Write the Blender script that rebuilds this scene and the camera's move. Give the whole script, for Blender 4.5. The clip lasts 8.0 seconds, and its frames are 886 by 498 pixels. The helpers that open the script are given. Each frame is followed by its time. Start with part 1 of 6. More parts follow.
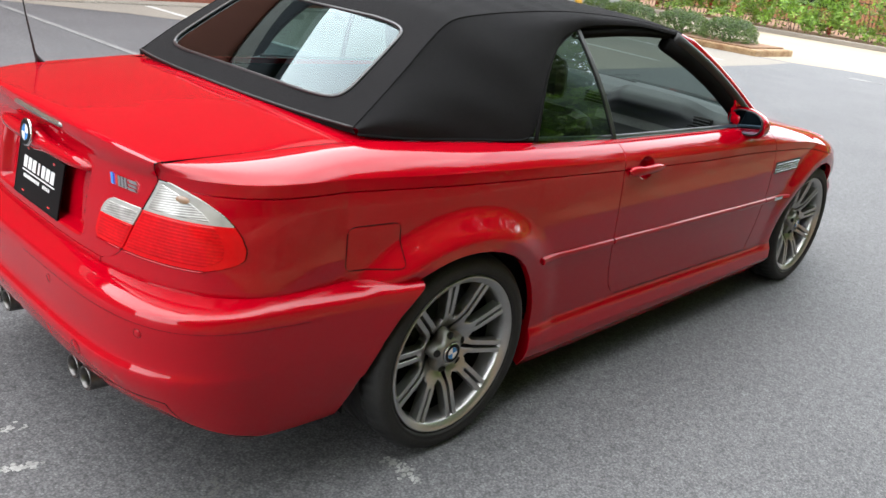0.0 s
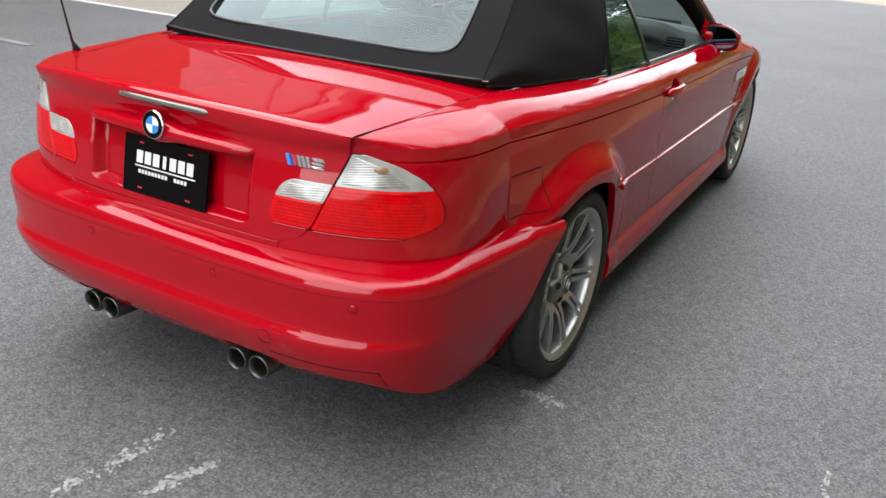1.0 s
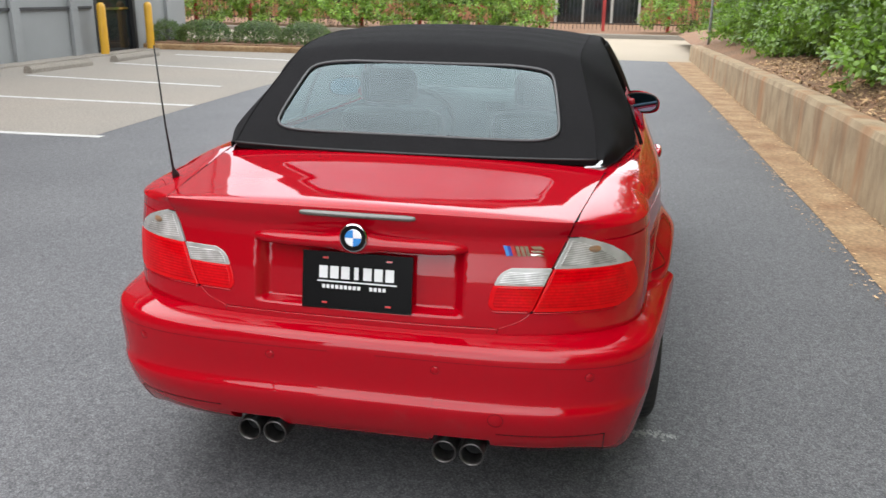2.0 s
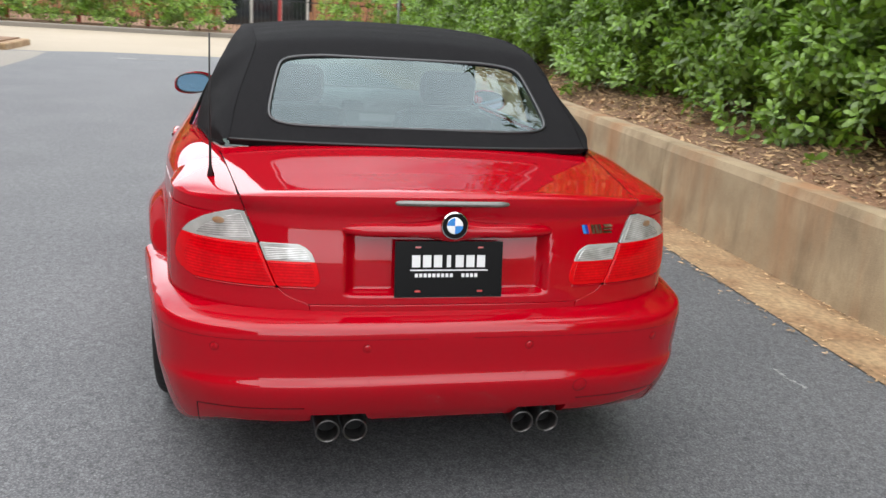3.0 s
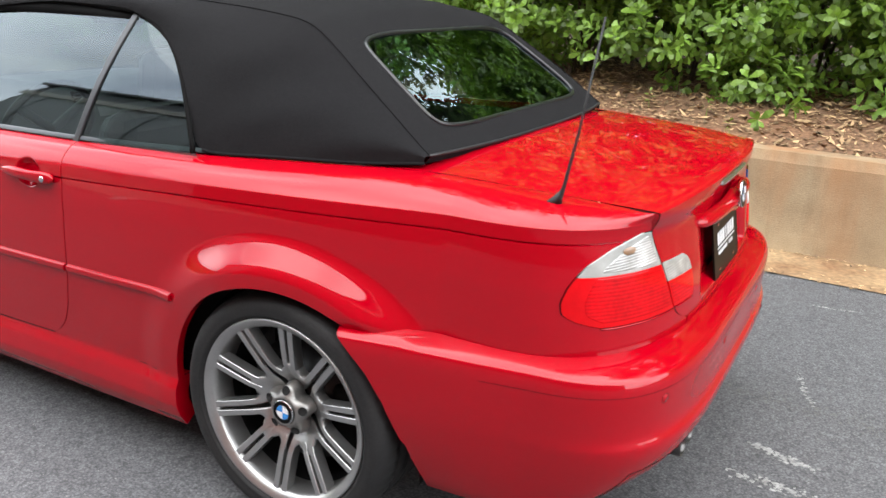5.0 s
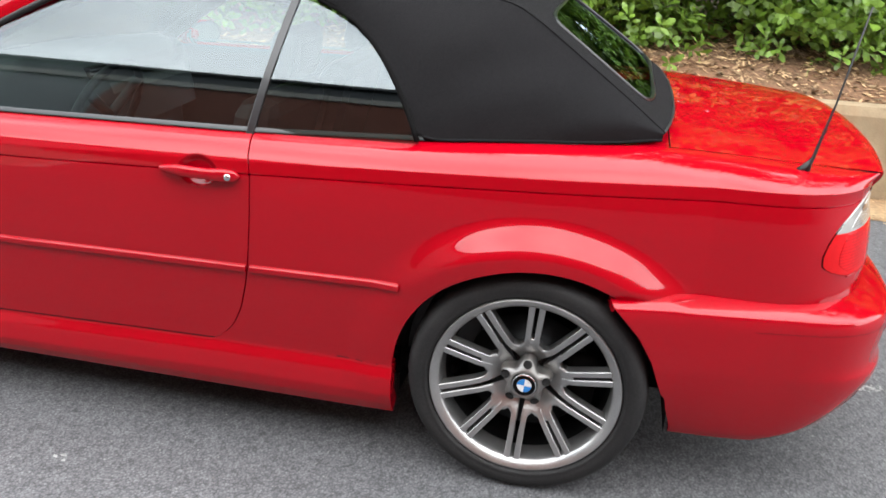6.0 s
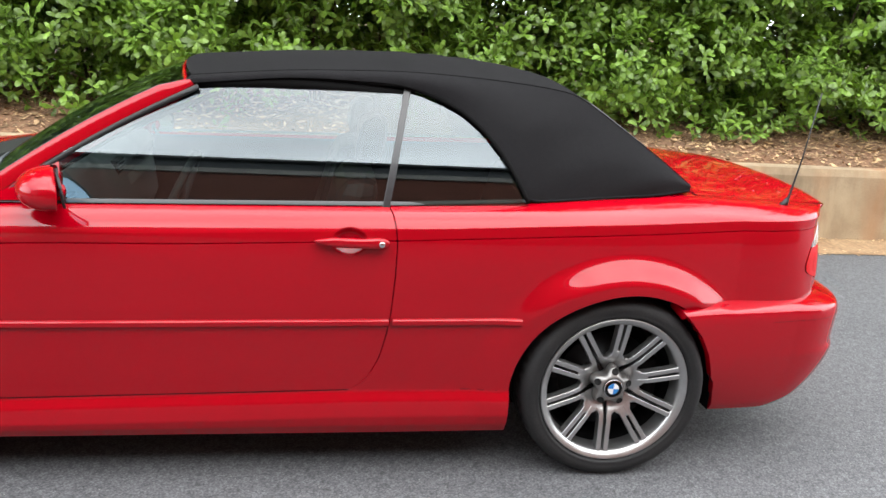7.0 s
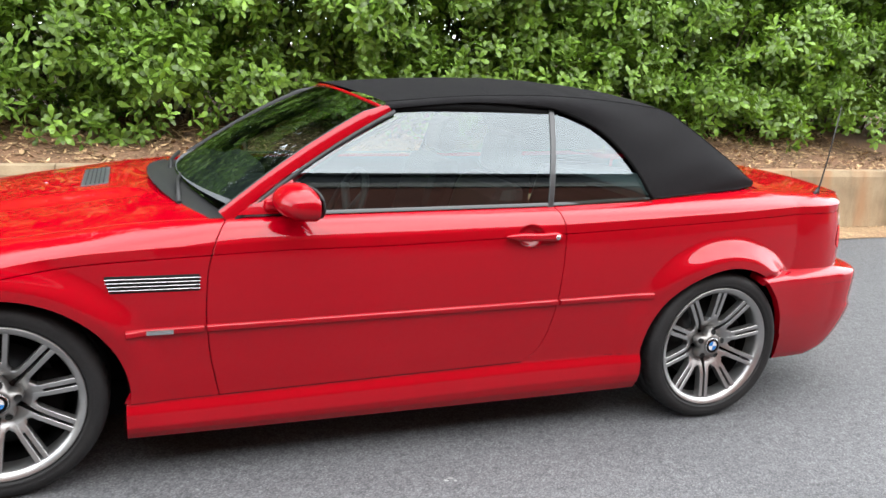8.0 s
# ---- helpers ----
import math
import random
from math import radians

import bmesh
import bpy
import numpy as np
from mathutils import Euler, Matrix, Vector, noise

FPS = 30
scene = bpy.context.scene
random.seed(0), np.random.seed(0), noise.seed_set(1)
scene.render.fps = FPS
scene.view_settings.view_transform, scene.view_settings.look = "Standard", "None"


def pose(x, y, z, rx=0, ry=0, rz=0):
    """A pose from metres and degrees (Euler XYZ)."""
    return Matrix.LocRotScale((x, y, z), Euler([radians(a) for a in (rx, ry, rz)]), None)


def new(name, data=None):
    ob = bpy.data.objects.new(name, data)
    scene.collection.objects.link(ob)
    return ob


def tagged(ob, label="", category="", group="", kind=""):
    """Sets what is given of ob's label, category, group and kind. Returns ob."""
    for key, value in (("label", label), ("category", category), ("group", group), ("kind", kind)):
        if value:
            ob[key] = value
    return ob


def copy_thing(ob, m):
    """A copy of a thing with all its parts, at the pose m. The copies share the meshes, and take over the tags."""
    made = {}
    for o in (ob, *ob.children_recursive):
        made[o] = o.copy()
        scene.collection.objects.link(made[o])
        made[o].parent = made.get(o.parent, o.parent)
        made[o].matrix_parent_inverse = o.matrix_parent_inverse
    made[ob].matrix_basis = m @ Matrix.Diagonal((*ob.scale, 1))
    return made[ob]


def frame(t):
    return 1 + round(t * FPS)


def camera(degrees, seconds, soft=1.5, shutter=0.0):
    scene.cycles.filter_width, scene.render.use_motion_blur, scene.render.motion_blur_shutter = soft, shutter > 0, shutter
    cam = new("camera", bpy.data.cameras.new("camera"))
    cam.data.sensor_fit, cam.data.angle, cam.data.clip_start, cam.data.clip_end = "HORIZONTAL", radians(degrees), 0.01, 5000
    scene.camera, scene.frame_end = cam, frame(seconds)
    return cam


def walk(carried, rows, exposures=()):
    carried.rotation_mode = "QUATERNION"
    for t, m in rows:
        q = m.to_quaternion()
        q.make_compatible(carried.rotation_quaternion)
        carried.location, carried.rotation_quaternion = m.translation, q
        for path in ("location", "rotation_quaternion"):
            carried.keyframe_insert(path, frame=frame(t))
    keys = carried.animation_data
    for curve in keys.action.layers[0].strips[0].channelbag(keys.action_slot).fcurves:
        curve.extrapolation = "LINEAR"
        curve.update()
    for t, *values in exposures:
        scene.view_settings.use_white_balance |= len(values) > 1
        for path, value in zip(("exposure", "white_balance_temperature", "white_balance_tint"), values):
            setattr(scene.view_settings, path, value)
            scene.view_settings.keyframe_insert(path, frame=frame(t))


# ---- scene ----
cam = camera(56.63, 8.0, shutter=0.15)
# seconds, place, turn; x runs along the car to its front, the rear axle stands at x = 0
ROWS = [
    (0.0, -1.745, -2.330, 1.506, 69.60, -7.08, -45.29),
    (0.5, -2.092, -2.094, 1.500, 68.75, -4.65, -51.90),
    (1.0, -2.361, -1.664, 1.464, 66.97, -3.48, -59.86),
    (1.5, -2.621, -1.157, 1.491, 69.03, -2.73, -69.54),
    (1.7, -2.763, -0.948, 1.513, 70.94, -1.65, -73.44),
    (2.8, -3.044, 0.294, 1.469, 73.55, -2.67, -96.19),
    (3.0, -3.032, 0.534, 1.450, 73.73, -3.70, -102.36),
    (3.5, -2.768, 1.138, 1.416, 73.27, -4.88, -116.30),
    (4.0, -2.394, 1.690, 1.395, 72.18, -5.41, -127.94),
    (4.2, -2.164, 1.846, 1.376, 72.93, -4.47, -133.11),
    (5.3, -0.922, 2.456, 1.415, 72.65, -2.37, -155.71),
    (5.5, -0.689, 2.542, 1.423, 73.60, -2.42, -158.78),
    (5.8, -0.370, 2.700, 1.473, 71.59, -1.82, -163.35),
    (6.0, -0.136, 2.803, 1.483, 68.29, -2.92, -167.81),
    (6.2, 0.133, 2.869, 1.448, 67.30, -4.62, -173.41),
    (6.5, 0.429, 3.046, 1.477, 70.81, -5.33, -178.47),
    (6.8, 0.771, 3.238, 1.491, 73.66, -4.38, 175.85),
    (7.0, 1.028, 3.328, 1.509, 74.45, -3.63, 171.78),
    (7.2, 1.259, 3.392, 1.507, 74.72, -3.54, 169.37),
    (7.5, 1.677, 3.433, 1.484, 76.69, -3.16, 165.30),
    (8.0, 2.317, 3.548, 1.486, 76.48, -3.32, 159.53),
]
walk(cam, [(t, pose(x, y, z, rx, ry, rz)) for t, x, y, z, rx, ry, rz in ROWS], [(0.0, 1.18), (1.5, 0.70), (2.8, 0.57), (4.2, 0.91), (5.5, 1.18), (7.0, 1.18), (8.0, 1.22)])

# ---- light: bright, thinly clouded daylight ----
SUN_UP, SUN_ROUND = 66.0, 336.0
world = bpy.data.worlds.new("sky")
scene.world = world
world.use_nodes = True
wn, wl = world.node_tree.nodes, world.node_tree.links
wn.clear()
w_out = wn.new("ShaderNodeOutputWorld")
w_sky = wn.new("ShaderNodeTexSky")
w_sky.sky_type = "NISHITA"
w_sky.sun_disc = False
w_sky.sun_elevation = radians(SUN_UP)
w_sky.sun_rotation = radians(SUN_ROUND)
w_sky.dust_density = 2.0
w_bg = wn.new("ShaderNodeBackground")
w_bg.inputs["Strength"].default_value = 0.15
w_co = wn.new("ShaderNodeTexCoord")
w_no = wn.new("ShaderNodeTexNoise")
w_no.inputs["Scale"].default_value = 1.9
w_no.inputs["Detail"].default_value = 6.0
w_rp = wn.new("ShaderNodeValToRGB")
w_rp.color_ramp.elements[0].position, w_rp.color_ramp.elements[1].position = 0.20, 0.60
w_mx = wn.new("ShaderNodeMix")
w_mx.data_type = "RGBA"
w_mx.inputs["B"].default_value = (18.0, 18.7, 19.4, 1)
wl.new(w_co.outputs["Generated"], w_no.inputs["Vector"])
wl.new(w_no.outputs["Fac"], w_rp.inputs["Fac"])
wl.new(w_rp.outputs["Color"], w_mx.inputs["Factor"])
wl.new(w_sky.outputs["Color"], w_mx.inputs["A"])
wl.new(w_mx.outputs["Result"], w_bg.inputs["Color"])
wl.new(w_bg.outputs["Background"], w_out.inputs["Surface"])
sun_data = bpy.data.lights.new("sun", "SUN")
sun_data.energy, sun_data.angle, sun_data.color = 1.4, radians(116), (1.0, 0.95, 0.87)
sun = new("sun", sun_data)
sun.rotation_euler = (radians(90 - SUN_UP), 0, radians(180 + 24))

# ---- materials ----
def mat(name, colour, rough=0.5, metal=0.0, coat=0.0, grain=0.0, grain_scale=200.0, spread=0.0, spread_scale=3.0,
        colour2=None, bump=0.0, island=0.0, alpha=1.0, transmission=0.0, spec=0.5, emit=0.0):
    """A principled surface with variation at two scales: broad stains (spread) and fine grain."""
    m = bpy.data.materials.new(name)
    m.use_nodes = True
    n, l = m.node_tree.nodes, m.node_tree.links
    p = n["Principled BSDF"]
    p.inputs["Base Color"].default_value = (*colour, 1)
    p.inputs["Roughness"].default_value = rough
    p.inputs["Metallic"].default_value = metal
    p.inputs["Coat Weight"].default_value = coat
    p.inputs["Coat Roughness"].default_value = 0.03
    p.inputs["Coat IOR"].default_value = 1.5
    p.inputs["Transmission Weight"].default_value = transmission
    p.inputs["Specular IOR Level"].default_value = spec
    p.inputs["Alpha"].default_value = alpha
    if emit:
        p.inputs["Emission Color"].default_value = (*colour, 1)
        p.inputs["Emission Strength"].default_value = emit
    if not (grain or spread or bump or island):
        return m
    co = n.new("ShaderNodeTexCoord")
    fine = n.new("ShaderNodeTexNoise")
    fine.inputs["Scale"].default_value = grain_scale
    fine.inputs["Detail"].default_value = 4.0
    l.new(co.outputs["Object"], fine.inputs["Vector"])
    broad = n.new("ShaderNodeTexNoise")
    broad.inputs["Scale"].default_value = spread_scale
    broad.inputs["Detail"].default_value = 5.0
    l.new(co.outputs["Object"], broad.inputs["Vector"])
    c2 = colour2 or tuple(c * 0.45 for c in colour)
    ramp = n.new("ShaderNodeMapRange")
    ramp.inputs["From Min"].default_value, ramp.inputs["From Max"].default_value = 0.32, 0.68
    ramp.inputs["To Max"].default_value = spread
    l.new(broad.outputs["Fac"], ramp.inputs["Value"])
    mix = n.new("ShaderNodeMix")
    mix.data_type = "RGBA"
    mix.inputs["A"].default_value = (*colour, 1)
    mix.inputs["B"].default_value = (*c2, 1)
    l.new(ramp.outputs["Result"], mix.inputs["Factor"])
    hsv = n.new("ShaderNodeHueSaturation")
    l.new(mix.outputs["Result"], hsv.inputs["Color"])
    val = n.new("ShaderNodeMapRange")
    val.inputs["From Min"].default_value, val.inputs["From Max"].default_value = 0.3, 0.7
    val.inputs["To Min"].default_value, val.inputs["To Max"].default_value = 1 - grain, 1 + grain
    l.new(fine.outputs["Fac"], val.inputs["Value"])
    if island:
        geo = n.new("ShaderNodeNewGeometry")
        isl = n.new("ShaderNodeMapRange")
        isl.inputs["To Min"].default_value, isl.inputs["To Max"].default_value = 1 - island, 1 + island
        l.new(geo.outputs["Random Per Island"], isl.inputs["Value"])
        mul = n.new("ShaderNodeMath")
        mul.operation = "MULTIPLY"
        l.new(val.outputs["Result"], mul.inputs[0])
        l.new(isl.outputs["Result"], mul.inputs[1])
        l.new(mul.outputs["Value"], hsv.inputs["Value"])
    else:
        l.new(val.outputs["Result"], hsv.inputs["Value"])
    l.new(hsv.outputs["Color"], p.inputs["Base Color"])
    if bump:
        b = n.new("ShaderNodeBump")
        b.inputs["Strength"].default_value = bump
        b.inputs["Distance"].default_value = 0.004
        l.new(fine.outputs["Fac"], b.inputs["Height"])
        l.new(b.outputs["Normal"], p.inputs["Normal"])
    return m


def glass(name, tint, rough=0.0, shine=0.13, mirror=(0.93, 0.98, 1.0)):
    """Thin window glass: clear with a tint, and a mirror where it is seen at a slant."""
    m = bpy.data.materials.new(name)
    m.use_nodes = True
    n, l = m.node_tree.nodes, m.node_tree.links
    n.remove(n["Principled BSDF"])
    out = n["Material Output"]
    clear, gloss, mix, fre = (n.new("ShaderNode" + k) for k in ("BsdfTransparent", "BsdfGlossy", "MixShader", "LayerWeight"))
    clear.inputs["Color"].default_value = (*tint, 1)
    gloss.inputs["Roughness"].default_value = rough
    gloss.inputs["Color"].default_value = (*mirror, 1)
    fre.inputs["Blend"].default_value = 0.5
    power, amount = n.new("ShaderNodeMath"), n.new("ShaderNodeMapRange")
    power.operation = "POWER"
    power.inputs[1].default_value = 4.0
    amount.inputs["To Min"].default_value, amount.inputs["To Max"].default_value = shine, 1.0
    l.new(fre.outputs["Facing"], power.inputs[0])
    l.new(power.outputs["Value"], amount.inputs["Value"])
    l.new(amount.outputs["Result"], mix.inputs["Fac"])
    l.new(clear.outputs["BSDF"], mix.inputs[1])
    l.new(gloss.outputs["BSDF"], mix.inputs[2])
    l.new(mix.outputs["Shader"], out.inputs["Surface"])
    return m


M_RED = mat("red car paint", (0.300, 0.0002, 0.006), 0.5, 0.0, 0.84, 0.03, 900, 0.06, 4, spec=0.0)
M_CLOTH = mat("black roof canvas", (0.0118, 0.0115, 0.0123), 0.92, grain=0.6, grain_scale=700, spread=0.4, spread_scale=7, colour2=(0.0142, 0.0138, 0.0145), bump=0.7, spec=0.08)
M_BLACK = mat("black rubber and plastic", (0.00744, 0.00744, 0.00806), 0.55, grain=0.2, grain_scale=300, bump=0.1)
M_DARK = mat("near-black underbody, shaded gaps and seals", (0.00372, 0.00372, 0.00372), 0.9, spec=0.1)
M_TRIM = mat("satin black window trim", (0.0124, 0.01302, 0.01426), 0.32, coat=0.2)
M_TYRE = mat("tyre rubber", (0.011, 0.011, 0.0115), 0.65, spec=0.3, grain=0.25, grain_scale=150, spread=0.4, spread_scale=9, colour2=(0.026, 0.025, 0.024), bump=0.15)
M_HUB = mat("blotched cast alloy hub, darker than the rim", (0.31, 0.305, 0.295), 0.42, 0.85, grain=0.1, grain_scale=260, spread=0.4, spread_scale=18, colour2=(0.15, 0.14, 0.13))
M_RIM = mat("satin silver alloy", (0.43, 0.43, 0.426), 0.32, 0.9, grain=0.06, grain_scale=300, spread=0.3, spread_scale=12, colour2=(0.2232, 0.217, 0.2046))
# dark base colour supplies the shade seen between the spokes
M_BARREL = mat("barrel and brake disc darkened for shade", (0.0217, 0.02232, 0.02356), 0.35, 0.7, spread=0.6, spread_scale=15)
M_STEEL = mat("worn exhaust steel", (0.124, 0.1178, 0.1147), 0.32, 0.9, grain=0.15, grain_scale=120, spread=0.6, spread_scale=25)
# soot in the tailpipes; elsewhere black that stands for shade in recesses
M_SOOT_RECESS = mat("tailpipe soot and shaded recesses", (0.00496, 0.00496, 0.00496), 0.95)
M_CHROME = mat("chrome", (0.6, 0.608, 0.616), 0.08, 1.0)
M_MIRROR = mat("mirror glass", (0.27, 0.43, 0.57), 0.0, 1.0)
M_WHITE = mat("white print", (0.62, 0.62, 0.62), 0.45)
M_BLUE = mat("blue enamel", (0.016, 0.176, 0.496), 0.2, coat=1.0)
M_NAVY = mat("dark blue stripe", (0.016, 0.024, 0.24), 0.25, coat=1.0)
M_REDENAMEL = mat("red stripe", (0.372, 0.0124, 0.0124), 0.25, coat=1.0)
M_PLATE = mat("gloss black plate", (0.001116, 0.001116, 0.00124), 0.35, spec=0.12)
M_LEATHER = mat("black leather", (0.016, 0.016, 0.017), 0.45, grain=0.2, grain_scale=150, bump=0.2)
M_DASH = mat("grey soft dashboard", (0.072, 0.078, 0.085), 0.5, grain=0.2, grain_scale=400, bump=0.2)
M_WINDOW = glass("clear tinted window glass", (0.40, 0.49, 0.47), shine=0.14, mirror=(0.58, 0.64, 0.67))
M_SCREEN = glass("windscreen glass", (0.24, 0.30, 0.28), shine=0.12, mirror=(0.60, 0.66, 0.66))
M_REARGLASS = glass("rear window glass", (0.46, 0.62, 0.63), shine=0.11, mirror=(0.56, 0.66, 0.69))
M_LENSRED = mat("red lamp lens", (0.50, 0.0003, 0.003), 0.35, coat=0.6, spec=0.0, grain=0.05, grain_scale=60, spread=0.25, spread_scale=14, colour2=(0.341, 0.000186, 0.00248))
M_LENSCLEAR = mat("clear lamp lens", (0.66, 0.655, 0.63), 0.16, 0.3, coat=1.0, grain=0.04, grain_scale=60, spread=0.7, spread_scale=16, colour2=(0.155, 0.1488, 0.1333))
M_LENSDEEP = mat("deep red lamp reflector", (0.56, 0.0003, 0.004), 0.3, coat=0.6, spec=0.0, grain=0.15, grain_scale=110, spread=0.7, spread_scale=11, colour2=(0.2852, 0.000186, 0.00248))
M_BRAKE = mat("smoked brake lamp", (0.0992, 0.093, 0.0806), 0.15, coat=1.0, spread=0.5, spread_scale=20)
M_AMBER = mat("amber bulb", (0.248, 0.1178, 0.0434), 0.3, coat=0.8, spread=0.8, spread_scale=60, colour2=(0.186, 0.1488, 0.1178))
M_LENSFRAME = mat("frosted lamp lens border", (0.36, 0.36, 0.34), 0.2, 0.1, coat=1.0, spread=0.5, spread_scale=22, colour2=(0.1674, 0.1674, 0.1581))

M_ASPHALT = mat("worn asphalt", (0.112, 0.1125, 0.117), 0.70, grain=0.18, grain_scale=26, spread=0.5, spread_scale=1.1, colour2=(0.077, 0.078, 0.083), spec=0.30)
M_CONCRETE = mat("pale parking concrete", (0.2077, 0.1829, 0.1519), 0.9, grain=0.22, grain_scale=40, spread=0.6, spread_scale=0.35, colour2=(0.1674, 0.155, 0.1364), bump=0.2)
M_ROAD = mat("pale concrete road", (0.279, 0.2325, 0.1736), 0.9, grain=0.1, grain_scale=30, spread=0.4, spread_scale=0.3, colour2=(0.1984, 0.1612, 0.1116))
M_PAINT = mat("worn white road paint", (0.4464, 0.4464, 0.434), 0.8, grain=0.15, grain_scale=80, spread=0.7, spread_scale=5, colour2=(0.2604, 0.2542, 0.2418))
M_GUTTER = mat("clay-stained gutter concrete", (0.30, 0.205, 0.108), 0.9, grain=0.3, grain_scale=35, spread=1.0, spread_scale=3.2, colour2=(0.185, 0.098, 0.044), bump=0.5)
M_MULCH = mat("pine mulch and red clay", (0.150, 0.086, 0.047), 0.95, grain=0.5, grain_scale=45, spread=0.8, spread_scale=1.3, colour2=(0.195, 0.098, 0.050), bump=1.0)
M_CHIP = mat("dry leaf litter", (0.37, 0.245, 0.130), 0.9, island=0.8, grain=0.15, grain_scale=60)
M_LEAF = mat("glossy hedge leaves", (0.138, 0.235, 0.032), 0.40, island=0.55, spread=0.7, spread_scale=1.6, colour2=(0.148, 0.255, 0.040), grain=0.15, grain_scale=40)
M_LEAFDARK = mat("shrub leaves", (0.0465, 0.0899, 0.01984), 0.5, island=0.55, spread=0.6, spread_scale=1.2, colour2=(0.1054, 0.1364, 0.031))
M_BARK = mat("brown bark", (0.0527, 0.0372, 0.02604), 0.95, grain=0.4, grain_scale=40, bump=0.8)
M_BRICK = mat("red brick", (0.1674, 0.0527, 0.031), 0.9, grain=0.25, grain_scale=30, spread=0.4, spread_scale=1.5, colour2=(0.124, 0.0372, 0.0248))
M_STUCCO = mat("grey painted panel wall", (0.2108, 0.217, 0.217), 0.8, grain=0.08, grain_scale=60, spread=0.3, spread_scale=0.6)
M_PALEBAND = mat("pale stone band", (0.31, 0.2914, 0.2604), 0.8, grain=0.1, spread=0.3)
M_COPING = mat("dark metal coping", (0.031, 0.031, 0.0341), 0.5, 0.3, grain=0.1)
M_YELLOW = mat("yellow bollard paint", (0.4836, 0.2604, 0.0124), 0.45, grain=0.08, spread=0.25, spread_scale=4)
M_REDSTEEL = mat("red painted steel", (0.31, 0.0186, 0.0155), 0.5, spread=0.2)
M_IRON = mat("black iron", (0.0124, 0.0124, 0.0124), 0.5, 0.3)
M_FADED = mat("almost worn off white paint", (0.1674, 0.1674, 0.1655), 0.85, grain=0.3, grain_scale=60, spread=0.8, spread_scale=4, colour2=(0.124, 0.124, 0.124))
M_EARTH = mat("dry grass and earth", (0.0992, 0.0806, 0.0434), 0.95, grain=0.3, grain_scale=8, spread=0.7, spread_scale=0.2, colour2=(0.062, 0.0806, 0.031))
M_GRILLE = mat("grey grille plastic", (0.050, 0.054, 0.058), 0.45, grain=0.2, grain_scale=200, bump=0.1)
M_DOORGLASS = mat("dark door glass", (0.0093, 0.01116, 0.0124), 0.05)


def wall_material():
    """Old retaining concrete: grey, with brown and orange water streaks that run down it."""
    m = mat("stained retaining concrete", (0.3596, 0.2759, 0.1705), 0.92, grain=0.12, grain_scale=160, spread=0.9, spread_scale=3.4, colour2=(0.2294, 0.1643, 0.0961), bump=0.5)
    n, l = m.node_tree.nodes, m.node_tree.links
    p = n["Principled BSDF"]
    src = p.inputs["Base Color"].links[0].from_socket
    co, mp, no, rp, mx = (n.new("ShaderNode" + k) for k in ("TexCoord", "Mapping", "TexNoise", "MapRange", "Mix"))
    mp.inputs["Scale"].default_value = (5.2, 5.2, 1.1)
    no.inputs["Scale"].default_value, no.inputs["Detail"].default_value = 1.0, 9.0
    no.inputs["Roughness"].default_value = 0.66
    rp.inputs["From Min"].default_value, rp.inputs["From Max"].default_value, rp.inputs["To Max"].default_value = 0.48, 0.72, 0.50
    mx.data_type = "RGBA"
    mx.inputs["B"].default_value = (0.0837, 0.0527, 0.0279, 1)
    l.new(co.outputs["Object"], mp.inputs["Vector"])
    l.new(mp.outputs["Vector"], no.inputs["Vector"])
    l.new(no.outputs["Fac"], rp.inputs["Value"])
    l.new(rp.outputs["Result"], mx.inputs["Factor"])
    # rust-red clay that washed over the top in places
    mp2, no2, rp2, mx2 = (n.new("ShaderNode" + k) for k in ("Mapping", "TexNoise", "MapRange", "Mix"))
    mp2.inputs["Scale"].default_value = (2.3, 2.3, 0.5)
    mp2.inputs["Location"].default_value = (0.7, 0.0, 3.0)
    no2.inputs["Scale"].default_value, no2.inputs["Detail"].default_value = 1.0, 6.0
    rp2.inputs["From Min"].default_value, rp2.inputs["From Max"].default_value, rp2.inputs["To Max"].default_value = 0.50, 0.68, 0.80
    mx2.data_type = "RGBA"
    mx2.inputs["B"].default_value = (0.2914, 0.1333, 0.0527, 1)
    l.new(co.outputs["Object"], mp2.inputs["Vector"])
    l.new(mp2.outputs["Vector"], no2.inputs["Vector"])
    l.new(no2.outputs["Fac"], rp2.inputs["Value"])
    l.new(rp2.outputs["Result"], mx2.inputs["Factor"])
    l.new(src, mx2.inputs["A"])
    l.new(mx2.outputs["Result"], mx.inputs["A"])
    l.new(mx.outputs["Result"], p.inputs["Base Color"])
    return m


